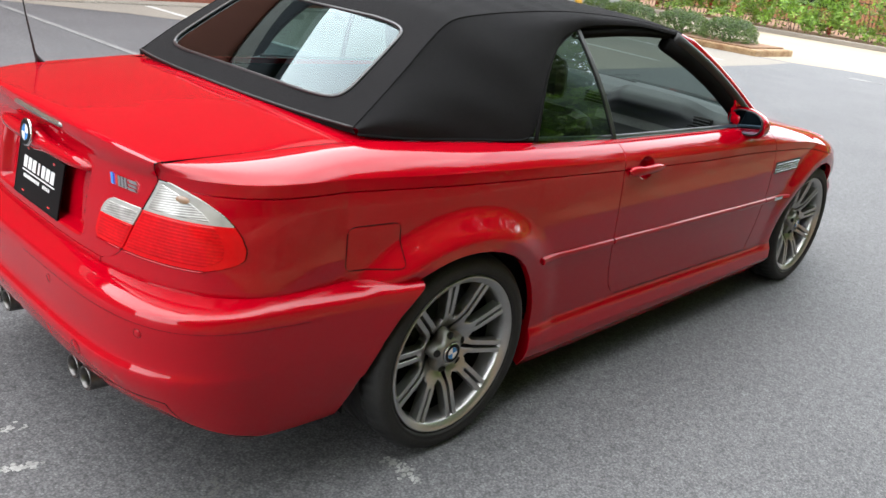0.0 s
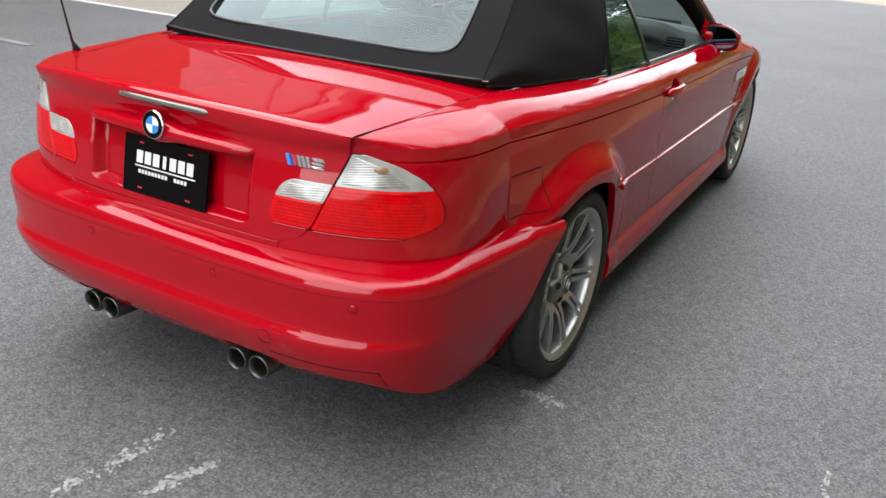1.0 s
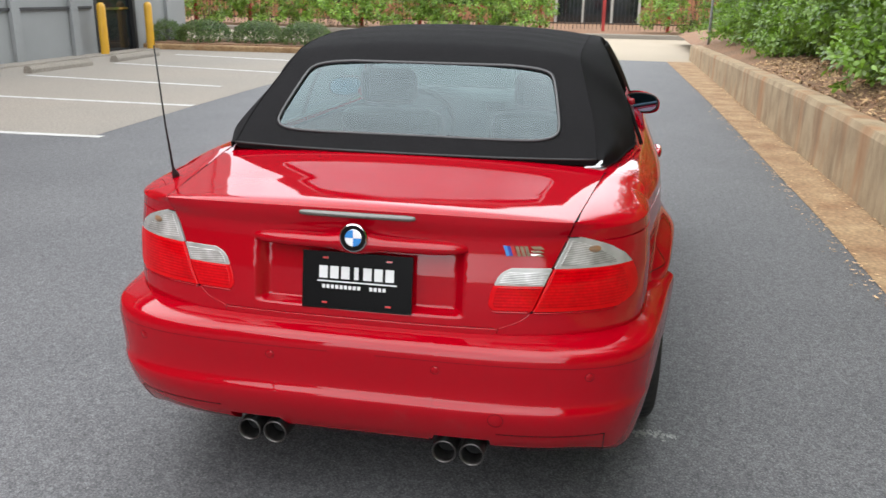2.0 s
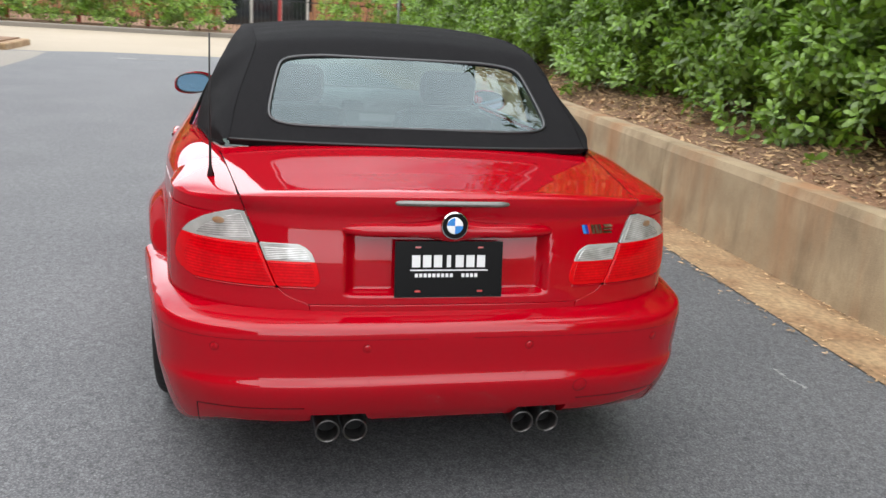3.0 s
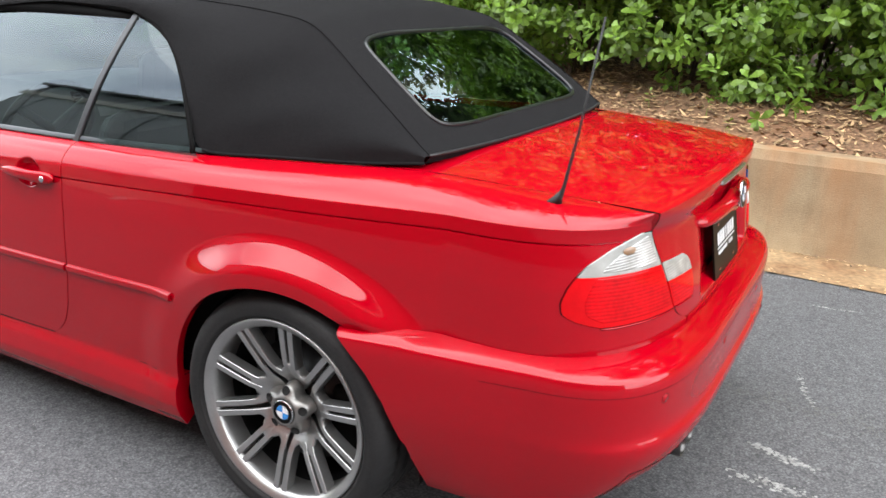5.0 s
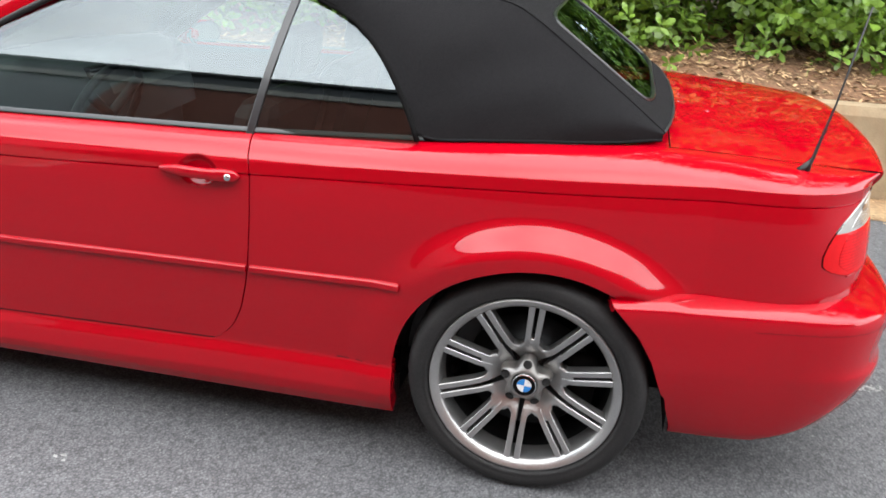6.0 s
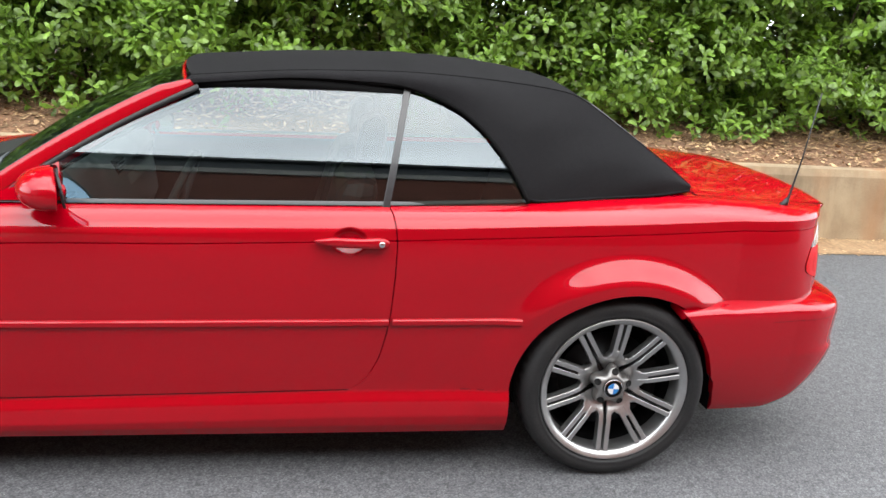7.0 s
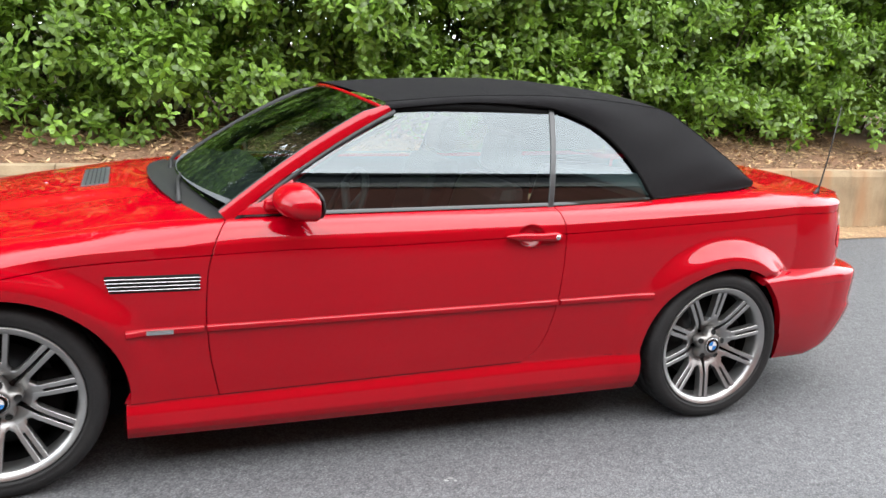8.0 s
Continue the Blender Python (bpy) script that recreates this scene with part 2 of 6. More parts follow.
def asphalt_material():
    """Worn asphalt: rolled stone chips of mixed grey in dark binder, with scattered pale ones."""
    m = M_ASPHALT
    n, l = m.node_tree.nodes, m.node_tree.links
    p = n["Principled BSDF"]
    src = p.inputs["Base Color"].links[0].from_socket
    co, chip, tone, gap, mul, hs, vo, rp, mx, bp = (n.new("ShaderNode" + k) for k in (
        "TexCoord", "TexVoronoi", "MapRange", "MapRange", "Math", "HueSaturation", "TexVoronoi", "MapRange", "Mix", "Bump"))
    chip.inputs["Scale"].default_value = 150.0
    tone.inputs["To Min"].default_value, tone.inputs["To Max"].default_value = 0.58, 1.40
    gap.inputs["From Min"].default_value, gap.inputs["From Max"].default_value = 0.35, 0.75
    gap.inputs["To Min"].default_value, gap.inputs["To Max"].default_value = 1.08, 0.62
    mul.operation = "MULTIPLY"
    for v in (chip, vo):
        l.new(co.outputs["Object"], v.inputs["Vector"])
    l.new(chip.outputs["Color"], tone.inputs["Value"])
    l.new(chip.outputs["Distance"], gap.inputs["Value"])
    l.new(tone.outputs["Result"], mul.inputs[0])
    l.new(gap.outputs["Result"], mul.inputs[1])
    l.new(src, hs.inputs["Color"])
    l.new(mul.outputs["Value"], hs.inputs["Value"])
    vo.inputs["Scale"].default_value = 62.0
    rp.inputs["From Min"].default_value, rp.inputs["From Max"].default_value = 0.22, 0.12
    mx.data_type = "RGBA"
    mx.inputs["B"].default_value = (0.248, 0.2449, 0.2356, 1)
    pick, both_f = n.new("ShaderNodeMapRange"), n.new("ShaderNodeMath")
    pick.inputs["From Min"].default_value, pick.inputs["From Max"].default_value = 0.70, 0.92
    both_f.operation = "MULTIPLY"
    l.new(vo.outputs["Distance"], rp.inputs["Value"])
    l.new(vo.outputs["Color"], pick.inputs["Value"])
    l.new(rp.outputs["Result"], both_f.inputs[0])
    l.new(pick.outputs["Result"], both_f.inputs[1])
    l.new(both_f.outputs["Value"], mx.inputs["Factor"])
    l.new(hs.outputs["Color"], mx.inputs["A"])
    l.new(mx.outputs["Result"], p.inputs["Base Color"])
    bp.inputs["Strength"].default_value, bp.inputs["Distance"].default_value = 0.35, 0.0012
    bp.invert = True
    l.new(chip.outputs["Distance"], bp.inputs["Height"])
    l.new(bp.outputs["Normal"], p.inputs["Normal"])


def ribbed(m, scale, turn, amount):
    """Fine moulded ribs across a lamp lens, in colour and relief."""
    n, l = m.node_tree.nodes, m.node_tree.links
    p = n["Principled BSDF"]
    src = p.inputs["Base Color"].links[0].from_socket
    co, mp, wv, mr, mx, bp = (n.new("ShaderNode" + k) for k in ("TexCoord", "Mapping", "TexWave", "MapRange", "Mix", "Bump"))
    mp.inputs["Rotation"].default_value = turn
    wv.inputs["Scale"].default_value, wv.inputs["Distortion"].default_value = scale, 0.6
    wv.bands_direction = "Z"
    mr.inputs["To Min"].default_value, mr.inputs["To Max"].default_value = 1 - amount, 1.0
    mx.data_type, mx.blend_type = "RGBA", "MULTIPLY"
    mx.inputs["Factor"].default_value = 1.0
    bp.inputs["Strength"].default_value, bp.inputs["Distance"].default_value = 0.25, 0.002
    l.new(co.outputs["Object"], mp.inputs["Vector"])
    l.new(mp.outputs["Vector"], wv.inputs["Vector"])
    l.new(wv.outputs["Fac"], mr.inputs["Value"])
    l.new(src, mx.inputs["A"])
    l.new(mr.outputs["Result"], mx.inputs["B"])
    l.new(mx.outputs["Result"], p.inputs["Base Color"])
    l.new(wv.outputs["Fac"], bp.inputs["Height"])
    l.new(bp.outputs["Normal"], p.inputs["Normal"])


def leafy(m, amount):
    """Lets daylight through thin leaves."""
    n, l = m.node_tree.nodes, m.node_tree.links
    p = n["Principled BSDF"]
    tr, mx, hs = (n.new("ShaderNode" + k) for k in ("BsdfTranslucent", "MixShader", "HueSaturation"))
    src = p.inputs["Base Color"].links[0].from_socket
    hs.inputs["Value"].default_value, hs.inputs["Saturation"].default_value = 1.5, 1.1
    mx.inputs["Fac"].default_value = amount
    l.new(src, hs.inputs["Color"])
    l.new(hs.outputs["Color"], tr.inputs["Color"])
    l.new(p.outputs["BSDF"], mx.inputs[1])
    l.new(tr.outputs["BSDF"], mx.inputs[2])
    l.new(mx.outputs["Shader"], n["Material Output"].inputs["Surface"])


leafy(M_LEAF, 0.28)
leafy(M_LEAFDARK, 0.35)
ribbed(M_LENSDEEP, 38.0, (0.0, 0.0, 0.0), 0.25)
ribbed(M_LENSCLEAR, 52.0, (0.1, 0, 0), 0.36)
asphalt_material()
M_WALL = wall_material()

# ---- building blocks ----
def part(name, bm, material, parent=None, label="", smooth=False):
    """Links a bmesh as one mesh object under a thing or a part."""
    me = bpy.data.meshes.new(name)
    bm.normal_update()
    bm.to_mesh(me)
    bm.free()
    me.materials.append(material)
    if smooth:
        me.shade_smooth()
    ob = new(name, me)
    ob.parent = parent
    if label:
        ob["label"] = label
    return ob


def raw(name, verts, faces, material, parent=None, label="", normals=None, smooth=False):
    """Links plain vertex and face arrays as one mesh object."""
    me = bpy.data.meshes.new(name)
    me.from_pydata([tuple(map(float, v)) for v in verts], [], [tuple(int(i) for i in f) for f in faces])
    me.materials.append(material)
    if normals is not None or smooth:
        me.shade_smooth()
    if normals is not None:
        me.normals_split_custom_set_from_vertices([tuple(map(float, v)) for v in normals])
    ob = new(name, me)
    ob.parent = parent
    if label:
        ob["label"] = label
    return ob


def thing(name, label, category, at=(0, 0, 0), group=""):
    ob = new(name)
    ob.location = at
    ob.empty_display_size = 0.2
    return tagged(ob, label, category, group)


def box(bm, x0, x1, y0, y1, z0, z1, bevel=0.0):
    r = bmesh.ops.create_cube(bm, size=1.0)
    vs = r["verts"]
    for v in vs:
        v.co = Vector(((x0 + x1) / 2 + v.co.x * (x1 - x0), (y0 + y1) / 2 + v.co.y * (y1 - y0), (z0 + z1) / 2 + v.co.z * (z1 - z0)))
    if bevel:
        es = list({e for v in vs for e in v.link_edges})
        bmesh.ops.bevel(bm, geom=es, offset=bevel, segments=2, affect="EDGES", profile=0.5)
    return bm


def boxed(name, x0, x1, y0, y1, z0, z1, material, parent=None, bevel=0.0, label=""):
    return part(name, box(bmesh.new(), x0, x1, y0, y1, z0, z1, bevel), material, parent, label)


def tab(xs, ys, sig=0.05):
    """A smooth curve through a short table, its corners rounded over about sig."""
    xs, ys = np.array(xs, float), np.array(ys, float)
    if xs[0] > xs[-1]:
        xs, ys = xs[::-1], ys[::-1]
    d = max(sig / 6, (xs[-1] - xs[0]) / 4000)
    g = np.arange(xs[0] - 4 * sig, xs[-1] + 4 * sig + d, d)
    lo, hi = (ys[1] - ys[0]) / (xs[1] - xs[0]), (ys[-1] - ys[-2]) / (xs[-1] - xs[-2])
    f = np.interp(g, xs, ys) + np.minimum(g - xs[0], 0) * lo + np.maximum(g - xs[-1], 0) * hi
    k = np.arange(-3 * sig, 3 * sig + d, d)
    w = np.exp(-0.5 * (k / (sig / 1.5 + 1e-9)) ** 2)
    w /= w.sum()
    pad = len(k) // 2
    fp = np.concatenate([f[0] + lo * d * np.arange(-pad, 0), f, f[-1] + hi * d * np.arange(1, pad + 1)])
    s = np.convolve(fp, w, "valid")[: len(g)]
    return lambda x: np.interp(x, g, s)


def step(a, b, x):
    t = np.clip((x - a) / (b - a), 0, 1)
    return t * t * (3 - 2 * t)


class Sheet:
    """Gathers smooth patches of one panel and links them as one mesh, for one side of the car or mirrored."""

    def __init__(self):
        self.v, self.n, self.f = [], [], []

    def patch(self, fn, nu, nv, rim="", depth=0.025, out=None, us=None, vs=None):
        us = np.linspace(0, 1, nu + 1) if us is None else np.array(us)
        vs = np.linspace(0, 1, nv + 1) if vs is None else np.array(vs)
        U, V = np.meshgrid(us, vs, indexing="ij")
        P = fn(U, V)
        h = 2e-4
        du = fn(np.minimum(U + h, 1), V) - fn(np.maximum(U - h, 0), V)
        dv = fn(U, np.minimum(V + h, 1)) - fn(U, np.maximum(V - h, 0))
        N = np.cross(du, dv)
        N /= np.linalg.norm(N, axis=-1, keepdims=True) + 1e-12
        c = np.array(out if out is not None else (0.9, 0.0, 0.55))
        D = P - c
        if out is None:
            D[..., 0] = np.where(P[..., 0] < -0.3, P[..., 0] + 0.3, np.where(P[..., 0] > 3.0, P[..., 0] - 3.0, 0))
        flip = (N * D).sum() < 0
        if flip:
            N = -N
        b = len(self.v)
        m, k = P.shape[:2]
        self.v += list(P.reshape(-1, 3))
        self.n += list(N.reshape(-1, 3))
        idx = b + np.arange(m * k).reshape(m, k)
        q = np.stack([idx[:-1, :-1], idx[1:, :-1], idx[1:, 1:], idx[:-1, 1:]], -1).reshape(-1, 4)
        self.f += list(q[:, ::-1] if flip else q)
        edges = {"l": (P[0], N[0]), "r": (P[-1], N[-1]), "b": (P[:, 0], N[:, 0]), "t": (P[:, -1], N[:, -1])}
        mid = P.reshape(-1, 3).mean(0)
        for e in rim:
            p, nn = edges[e]
            t = np.gradient(p, axis=0)
            o = np.cross(t, nn)
            o /= np.linalg.norm(o, axis=-1, keepdims=True) + 1e-12
            inner = P[1] if e == "l" else P[-2] if e == "r" else P[:, 1] if e == "b" else P[:, -2]
            if ((p - inner) * o).sum() < 0:
                o = -o
            b2 = len(self.v)
            r = 0.0025
            rows = [(p, nn), (p + o * r * 0.7 - nn * r * 0.3, (nn + o) / 1.414), (p + o * r - nn * r, o), (p + o * r * 0.6 - nn * depth, o)]
            for a, d in rows:
                self.v += list(a)
                self.n += list(d)
            L = len(p)
            id2 = b2 + np.arange(4 * L).reshape(4, L)
            q = np.stack([id2[:-1, :-1], id2[1:, :-1], id2[1:, 1:], id2[:-1, 1:]], -1).reshape(-1, 4)
            a, bb, cc = (np.array(self.v[i]) for i in q[0][:3])
            good = np.dot(np.cross(bb - a, cc - a), nn[0] + o[0]) > 0
            self.f += list(q if good else q[:, ::-1])
        return self

    def link(self, name, material, parent, label="", mirror=False):
        v, n, f = np.array(self.v), np.array(self.n), self.f
        if mirror:
            v, n, f = v * (1, -1, 1), n * (1, -1, 1), [q[::-1] for q in f]
        return raw(name, v, f, material, parent, label, normals=n)


def both(sheet, name, material, parent, label=""):
    return [sheet.link(name, material, parent, label, s) for s in (False, True)]


def tube(name, points, radius, material, parent=None, sides=8, label="", closed=False):
    """A round bar along a line of points; radius may be one number or one per point."""
    pts = [Vector(p) for p in points]
    rad = [radius] * len(pts) if not hasattr(radius, "__len__") else list(radius)
    v, f = [], []
    for i, p in enumerate(pts):
        a, b = pts[max(i - 1, 0)], pts[min(i + 1, len(pts) - 1)]
        if closed:
            a, b = pts[i - 1], pts[(i + 1) % len(pts)]
        d = (b - a).normalized()
        s = d.cross(Vector((0, 0, 1)) if abs(d.z) < 0.9 else Vector((1, 0, 0))).normalized()
        t = s.cross(d)
        v += [p + (s * math.cos(k * math.tau / sides) + t * math.sin(k * math.tau / sides)) * rad[i] for k in range(sides)]
    rings = len(pts)
    for i in range(rings if closed else rings - 1):
        for k in range(sides):
            a, b = i * sides, (i + 1) % rings * sides
            f.append((a + k, b + k, b + (k + 1) % sides, a + (k + 1) % sides))
    if not closed:
        f += [tuple(range(sides)), tuple(range((rings - 1) * sides, rings * sides))[::-1]]
    return raw(name, v, f, material, parent, label, smooth=True)


def lathe(profile, sides=64, axis="y"):
    """Vertices and faces of a closed or open profile [(radius, along)] turned round an axis."""
    v, f = [], []
    for k in range(sides):
        a = k * math.tau / sides
        for r, y in profile:
            v.append((r * math.cos(a), y, r * math.sin(a)))
    m = len(profile)
    for k in range(sides):
        for i in range(m - 1):
            a, b = k * m + i, (k + 1) % sides * m + i
            f.append((a, b, b + 1, a + 1))
    return v, f

# ---- setting: ground, roads, retaining wall, bank ----
def sheet_poly(name, outline, z, material, kind="structure"):
    bm = bmesh.new()
    bm.faces.new([bm.verts.new((x, y, z)) for x, y in outline])
    bmesh.ops.triangulate(bm, faces=bm.faces[:])
    return tagged(part(name, bm, material), kind=kind)


sheet_poly("ground", [(-300, -300), (300, -300), (300, 300), (-300, 300)], -0.06, M_EARTH)
LOT_EDGE = [(4.75, 4.62), (7.0, 4.72), (9.5, 4.80), (12, 4.80), (15, 4.82), (16.7, 4.95)]
LOT_BACK = [(4.75, 8.4), (4.5, 8.85), (3.9, 9.45), (3.1, 10.0), (2.3, 10.5)]
sheet_poly("road", [(-30, -2.4), (17.4, -2.4), (17.8, 1.5), (17.6, 4.0), (17.0, 5.0), (16.7, 10.5), (-30, 10.5)], 0.0, M_ASPHALT)
bm = bmesh.new()
low = [bm.verts.new((x, y, 0.004)) for x, y in LOT_EDGE]
high = [bm.verts.new((x, 10.5, 0.004)) for x, y in LOT_EDGE]
for k in range(len(low) - 1):
    bm.faces.new((low[k], low[k + 1], high[k + 1], high[k]))
fan = [bm.verts.new((x, y, 0.004)) for x, y in LOT_BACK]
for a, b in zip(fan, fan[1:]):
    bm.faces.new((high[0], b, a))
bmesh.ops.recalc_face_normals(bm, faces=bm.faces[:])
tagged(part("parking_lot", bm, M_CONCRETE), kind="structure")
sheet_poly("cross_road", [(16.4, -40), (27.5, -40), (27.5, 40), (16.4, 40)], -0.005, M_ROAD)
sheet_poly("gutter", [(-30, -2.62), (17.4, -2.62), (17.4, -2.0), (9.0, -2.16), (3, -2.19), (-2, -2.12), (-30, -2.12)], 0.006, M_GUTTER)
def stripe(name, x0, y0, x1, y1, m, w=0.055):
    bm = bmesh.new()
    box(bm, -w, w, 0, math.hypot(x1 - x0, y1 - y0), 0.002, 0.008)
    bmesh.ops.transform(bm, matrix=Matrix.Translation((x0, y0, 0)) @ Matrix.Rotation(-math.atan2(x1 - x0, y1 - y0), 4, "Z"), verts=bm.verts)
    return part(name, bm, m)


for x0, y0, x1, y1 in [(4.80, 4.5, 4.70, 10.4), (7.28, 4.75, 7.47, 9.4), (9.48, 5.4, 10.05, 9.3), (11.95, 5.4, 12.75, 9.3), (14.4, 5.4, 15.3, 9.3)]:
    tagged(stripe("stall_line", x0, y0, x1, y1, M_PAINT), "worn white painted parking line on the ground", "road marking", "parking lines")
tagged(stripe("lane_line", 2.42, 5.4, 2.32, 10.3, M_FADED, 0.045), "worn white line across the dark asphalt", "road marking")
bm = bmesh.new()
box(bm, 15.7, 16.1, 3.0, 3.4, 0.001, 0.005)
box(bm, 15.83, 15.97, 2.4, 3.0, 0.001, 0.005)
tagged(part("road_arrow", bm, M_FADED), "faded white painted mark on the asphalt", "road marking")

# retaining wall in cast sections, lower towards the cross road
def wall_top(x):
    return float(np.interp(x, [-30, 6, 18, 20], [0.55, 0.575, 0.36, 0.32]))


wall = tagged(boxed("wall_south", -30, 18.2, -2.80, -2.66, -0.1, 0.2, M_WALL), kind="structure", label="stained grey concrete retaining wall along the bank")
x = -29.2
while x < 18.1:
    x1 = min(x + 3.2, 18.2)
    bm = bmesh.new()
    n = 8
    rows = []
    prof = [(-2.575, -0.05), (-2.58, 0.2), (-2.583, 0.9), (-2.60, 1.0), (-2.70, 1.0), (-2.815, 0.985), (-2.82, -0.05)]
    for k in range(n + 1):
        xx = x + 0.004 + (x1 - x - 0.008) * k / n
        top = wall_top(xx)
        rows.append([bm.verts.new((xx, y + 0.004 * noise.noise((xx * 2, y * 9, t * 3)), t * top + (0.008 * noise.noise((xx * 3, y * 20, 5)) if t > 0.5 else 0))) for y, t in prof])
    for a, b in zip(rows, rows[1:]):
        for j in range(len(prof) - 1):
            bm.faces.new((a[j], a[j + 1], b[j + 1], b[j]))
    bm.faces.new(rows[0][::-1])
    bm.faces.new(rows[-1])
    bmesh.ops.recalc_face_normals(bm, faces=bm.faces[:])
    part("wall_section", bm, M_WALL, wall)
    x = x1


def bank_z(x, y):
    d = -2.8 - y
    base = wall_top(x) - 0.05
    return base + 0.10 * (1 - math.exp(-d * 3)) + 0.10 * d + 0.035 * noise.noise((x * 1.3, y * 1.3, 0)) + 0.015 * noise.noise((x * 5, y * 5, 3))


bm = bmesh.new()
xs = [-30 + 0.25 * i for i in range(221)]
ys = [-2.79 - 0.12 * j for j in range(20)] + [-5.3 - 1.2 * j for j in range(6)]
grid = [[bm.verts.new((x, y, bank_z(x, y))) for y in ys] for x in xs]
for a, b in zip(grid, grid[1:]):
    for j in range(len(ys) - 1):
        bm.faces.new((a[j], b[j], b[j + 1], a[j + 1]))
bmesh.ops.recalc_face_normals(bm, faces=bm.faces[:])
tagged(part("bank", bm, M_MULCH, smooth=True), kind="structure", label="mulched red clay bank above the wall")

# scuffs of old paint and pale grit on the asphalt
def scuff(pts, width, count, seed, size=0.010, m=None):
    rng = random.Random(seed)
    V, F = [], []
    for _ in range(count):
        t = rng.random() * (len(pts) - 1)
        i = min(int(t), len(pts) - 2)
        f = t - i
        x = pts[i][0] + (pts[i + 1][0] - pts[i][0]) * f + rng.gauss(0, width)
        y = pts[i][1] + (pts[i + 1][1] - pts[i][1]) * f + rng.gauss(0, width)
        b, n = len(V), rng.randint(4, 6)
        r = size * rng.uniform(0.3, 1.2)
        a0 = rng.random() * 6.28
        V += [(x + r * rng.uniform(0.5, 1.2) * math.cos(a0 + k * math.tau / n), y + r * rng.uniform(0.4, 1.0) * math.sin(a0 + k * math.tau / n), 0.002 + 0.0004 * rng.random()) for k in range(n)]
        F.append(tuple(range(b, b + n)))
    return tagged(raw("paint_scuff", V, F, m or M_SCUFF), "scuffed remains of white paint on asphalt", "paint mark", "paint scuffs", "stuff")


M_SCUFF = mat("scuffed white paint", (0.31, 0.31, 0.3007), 0.85, grain=0.3, grain_scale=90, spread=0.8, spread_scale=25, colour2=(0.1364, 0.1364, 0.1333))
M_GRIT = mat("pale grit", (0.1302, 0.1283, 0.124), 0.9, spread=0.4, spread_scale=9)
scuff([(-1.35, -0.02), (-1.17, -0.05), (-1.0, -0.06)], 0.012, 110, 1)
scuff([(-1.22, -0.21), (-1.12, -0.24), (-1.03, -0.27)], 0.010, 90, 2)
scuff([(-1.17, -0.66), (-1.12, -0.80), (-1.09, -0.92)], 0.006, 50, 3, 0.008)
scuff([(-0.07, -1.74), (-0.16, -1.73), (-0.26, -1.76)], 0.006, 55, 4, 0.008)
scuff([(-0.205, -0.82), (-0.20, -0.88), (-0.20, -0.96)], 0.012, 90, 5, 0.009)
scuff([(-0.55, -2.07), (-0.72, -2.06), (-0.92, -2.10)], 0.005, 70, 6, 0.007)
scuff([(-1.05, -1.75), (-1.25, -1.78)], 0.006, 40, 7, 0.008)
scuff([(-0.62, -0.66), (-1.0, -0.63), (-1.5, -0.62), (-2.6, -0.6)], 0.03, 420, 8, 0.007, M_GRIT)
scuff([(0.3, -1.2), (1.2, -1.5), (2.6, -1.4), (4.0, -1.6)], 0.28, 260, 9, 0.006, M_GRIT)
scuff([(-0.3, 1.66), (0.6, 1.9), (2.2, 1.8), (4.0, 2.4)], 0.22, 320, 10, 0.007, M_GRIT)
scuff([(-2.2, -1.6), (-1.0, -1.4), (0.2, -1.6), (1.6, -1.3)], 0.3, 240, 11, 0.006, M_GRIT)
scuff([(-1.2, 1.3), (0.4, 1.5), (2.4, 1.5)], 0.22, 240, 12, 0.006, M_GRIT)
scuff([(1.27, 1.10), (1.30, 1.08)], 0.008, 6, 13, 0.009)

# ---- building beside the car park ----
bld = thing("building", "tall red brick building with grey panelled ground floor wall", "building", (0, 11, 0))
def bpart(name, x0, x1, y0, y1, z0, z1, m, parent=bld, bevel=0.0, label=""):
    ob = boxed(name, x0, x1, y0 - 12, y1 - 12, z0, z1, m, parent, bevel, label)
    return ob


bpart("brick_wall", -34, 9.0, 11.9, 12.4, 0, 8.0, M_BRICK)
bpart("panel_wall", 9.0, 14.75, 11.95, 12.4, 0, 8.0, M_STUCCO)
bpart("panel_wall", 16.45, 19.0, 11.95, 12.4, 0, 8.0, M_STUCCO)
bpart("panel_wall", 14.75, 16.45, 11.95, 12.4, 2.35, 8.0, M_STUCCO)
for x in (12.0, 13.9, 18.0):
    bpart("pilaster", x - 0.12, x + 0.12, 11.86, 11.95, 0, 8.0, M_STUCCO, bevel=0.01)
bpart("ledge", 9.0, 14.6, 11.90, 11.95, 1.02, 1.08, M_COPING)
bpart("stone_band", -34, 19, 11.78, 12.4, 8.0, 8.45, M_PALEBAND)
bpart("parapet", -34, 19, 11.9, 12.4, 8.45, 9.35, M_COPING)
bpart("coping", -34.1, 19.1, 11.6, 12.5, 9.35, 9.6, M_COPING, bevel=0.02)
bpart("roof", -34, 19, 12.4, 30, 8.2, 8.45, M_COPING)
bpart("side_wall", 18.6, 19.0, 12.4, 30, 0, 8.45, M_BRICK)
door = bpart("door", 14.8, 16.4, 12.02, 12.08, 0.02, 2.3, M_DOORGLASS, label="dark glazed entrance door")
bpart("door_frame", 14.75, 14.87, 11.93, 12.15, 0, 2.35, M_IRON)
bpart("door_frame", 16.33, 16.45, 11.93, 12.15, 0, 2.35, M_IRON)
bpart("door_frame", 14.87, 16.33, 11.93, 12.15, 2.25, 2.35, M_IRON)
bpart("push_bar", 15.0, 16.2, 11.98, 12.02, 0.98, 1.03, M_CHROME)
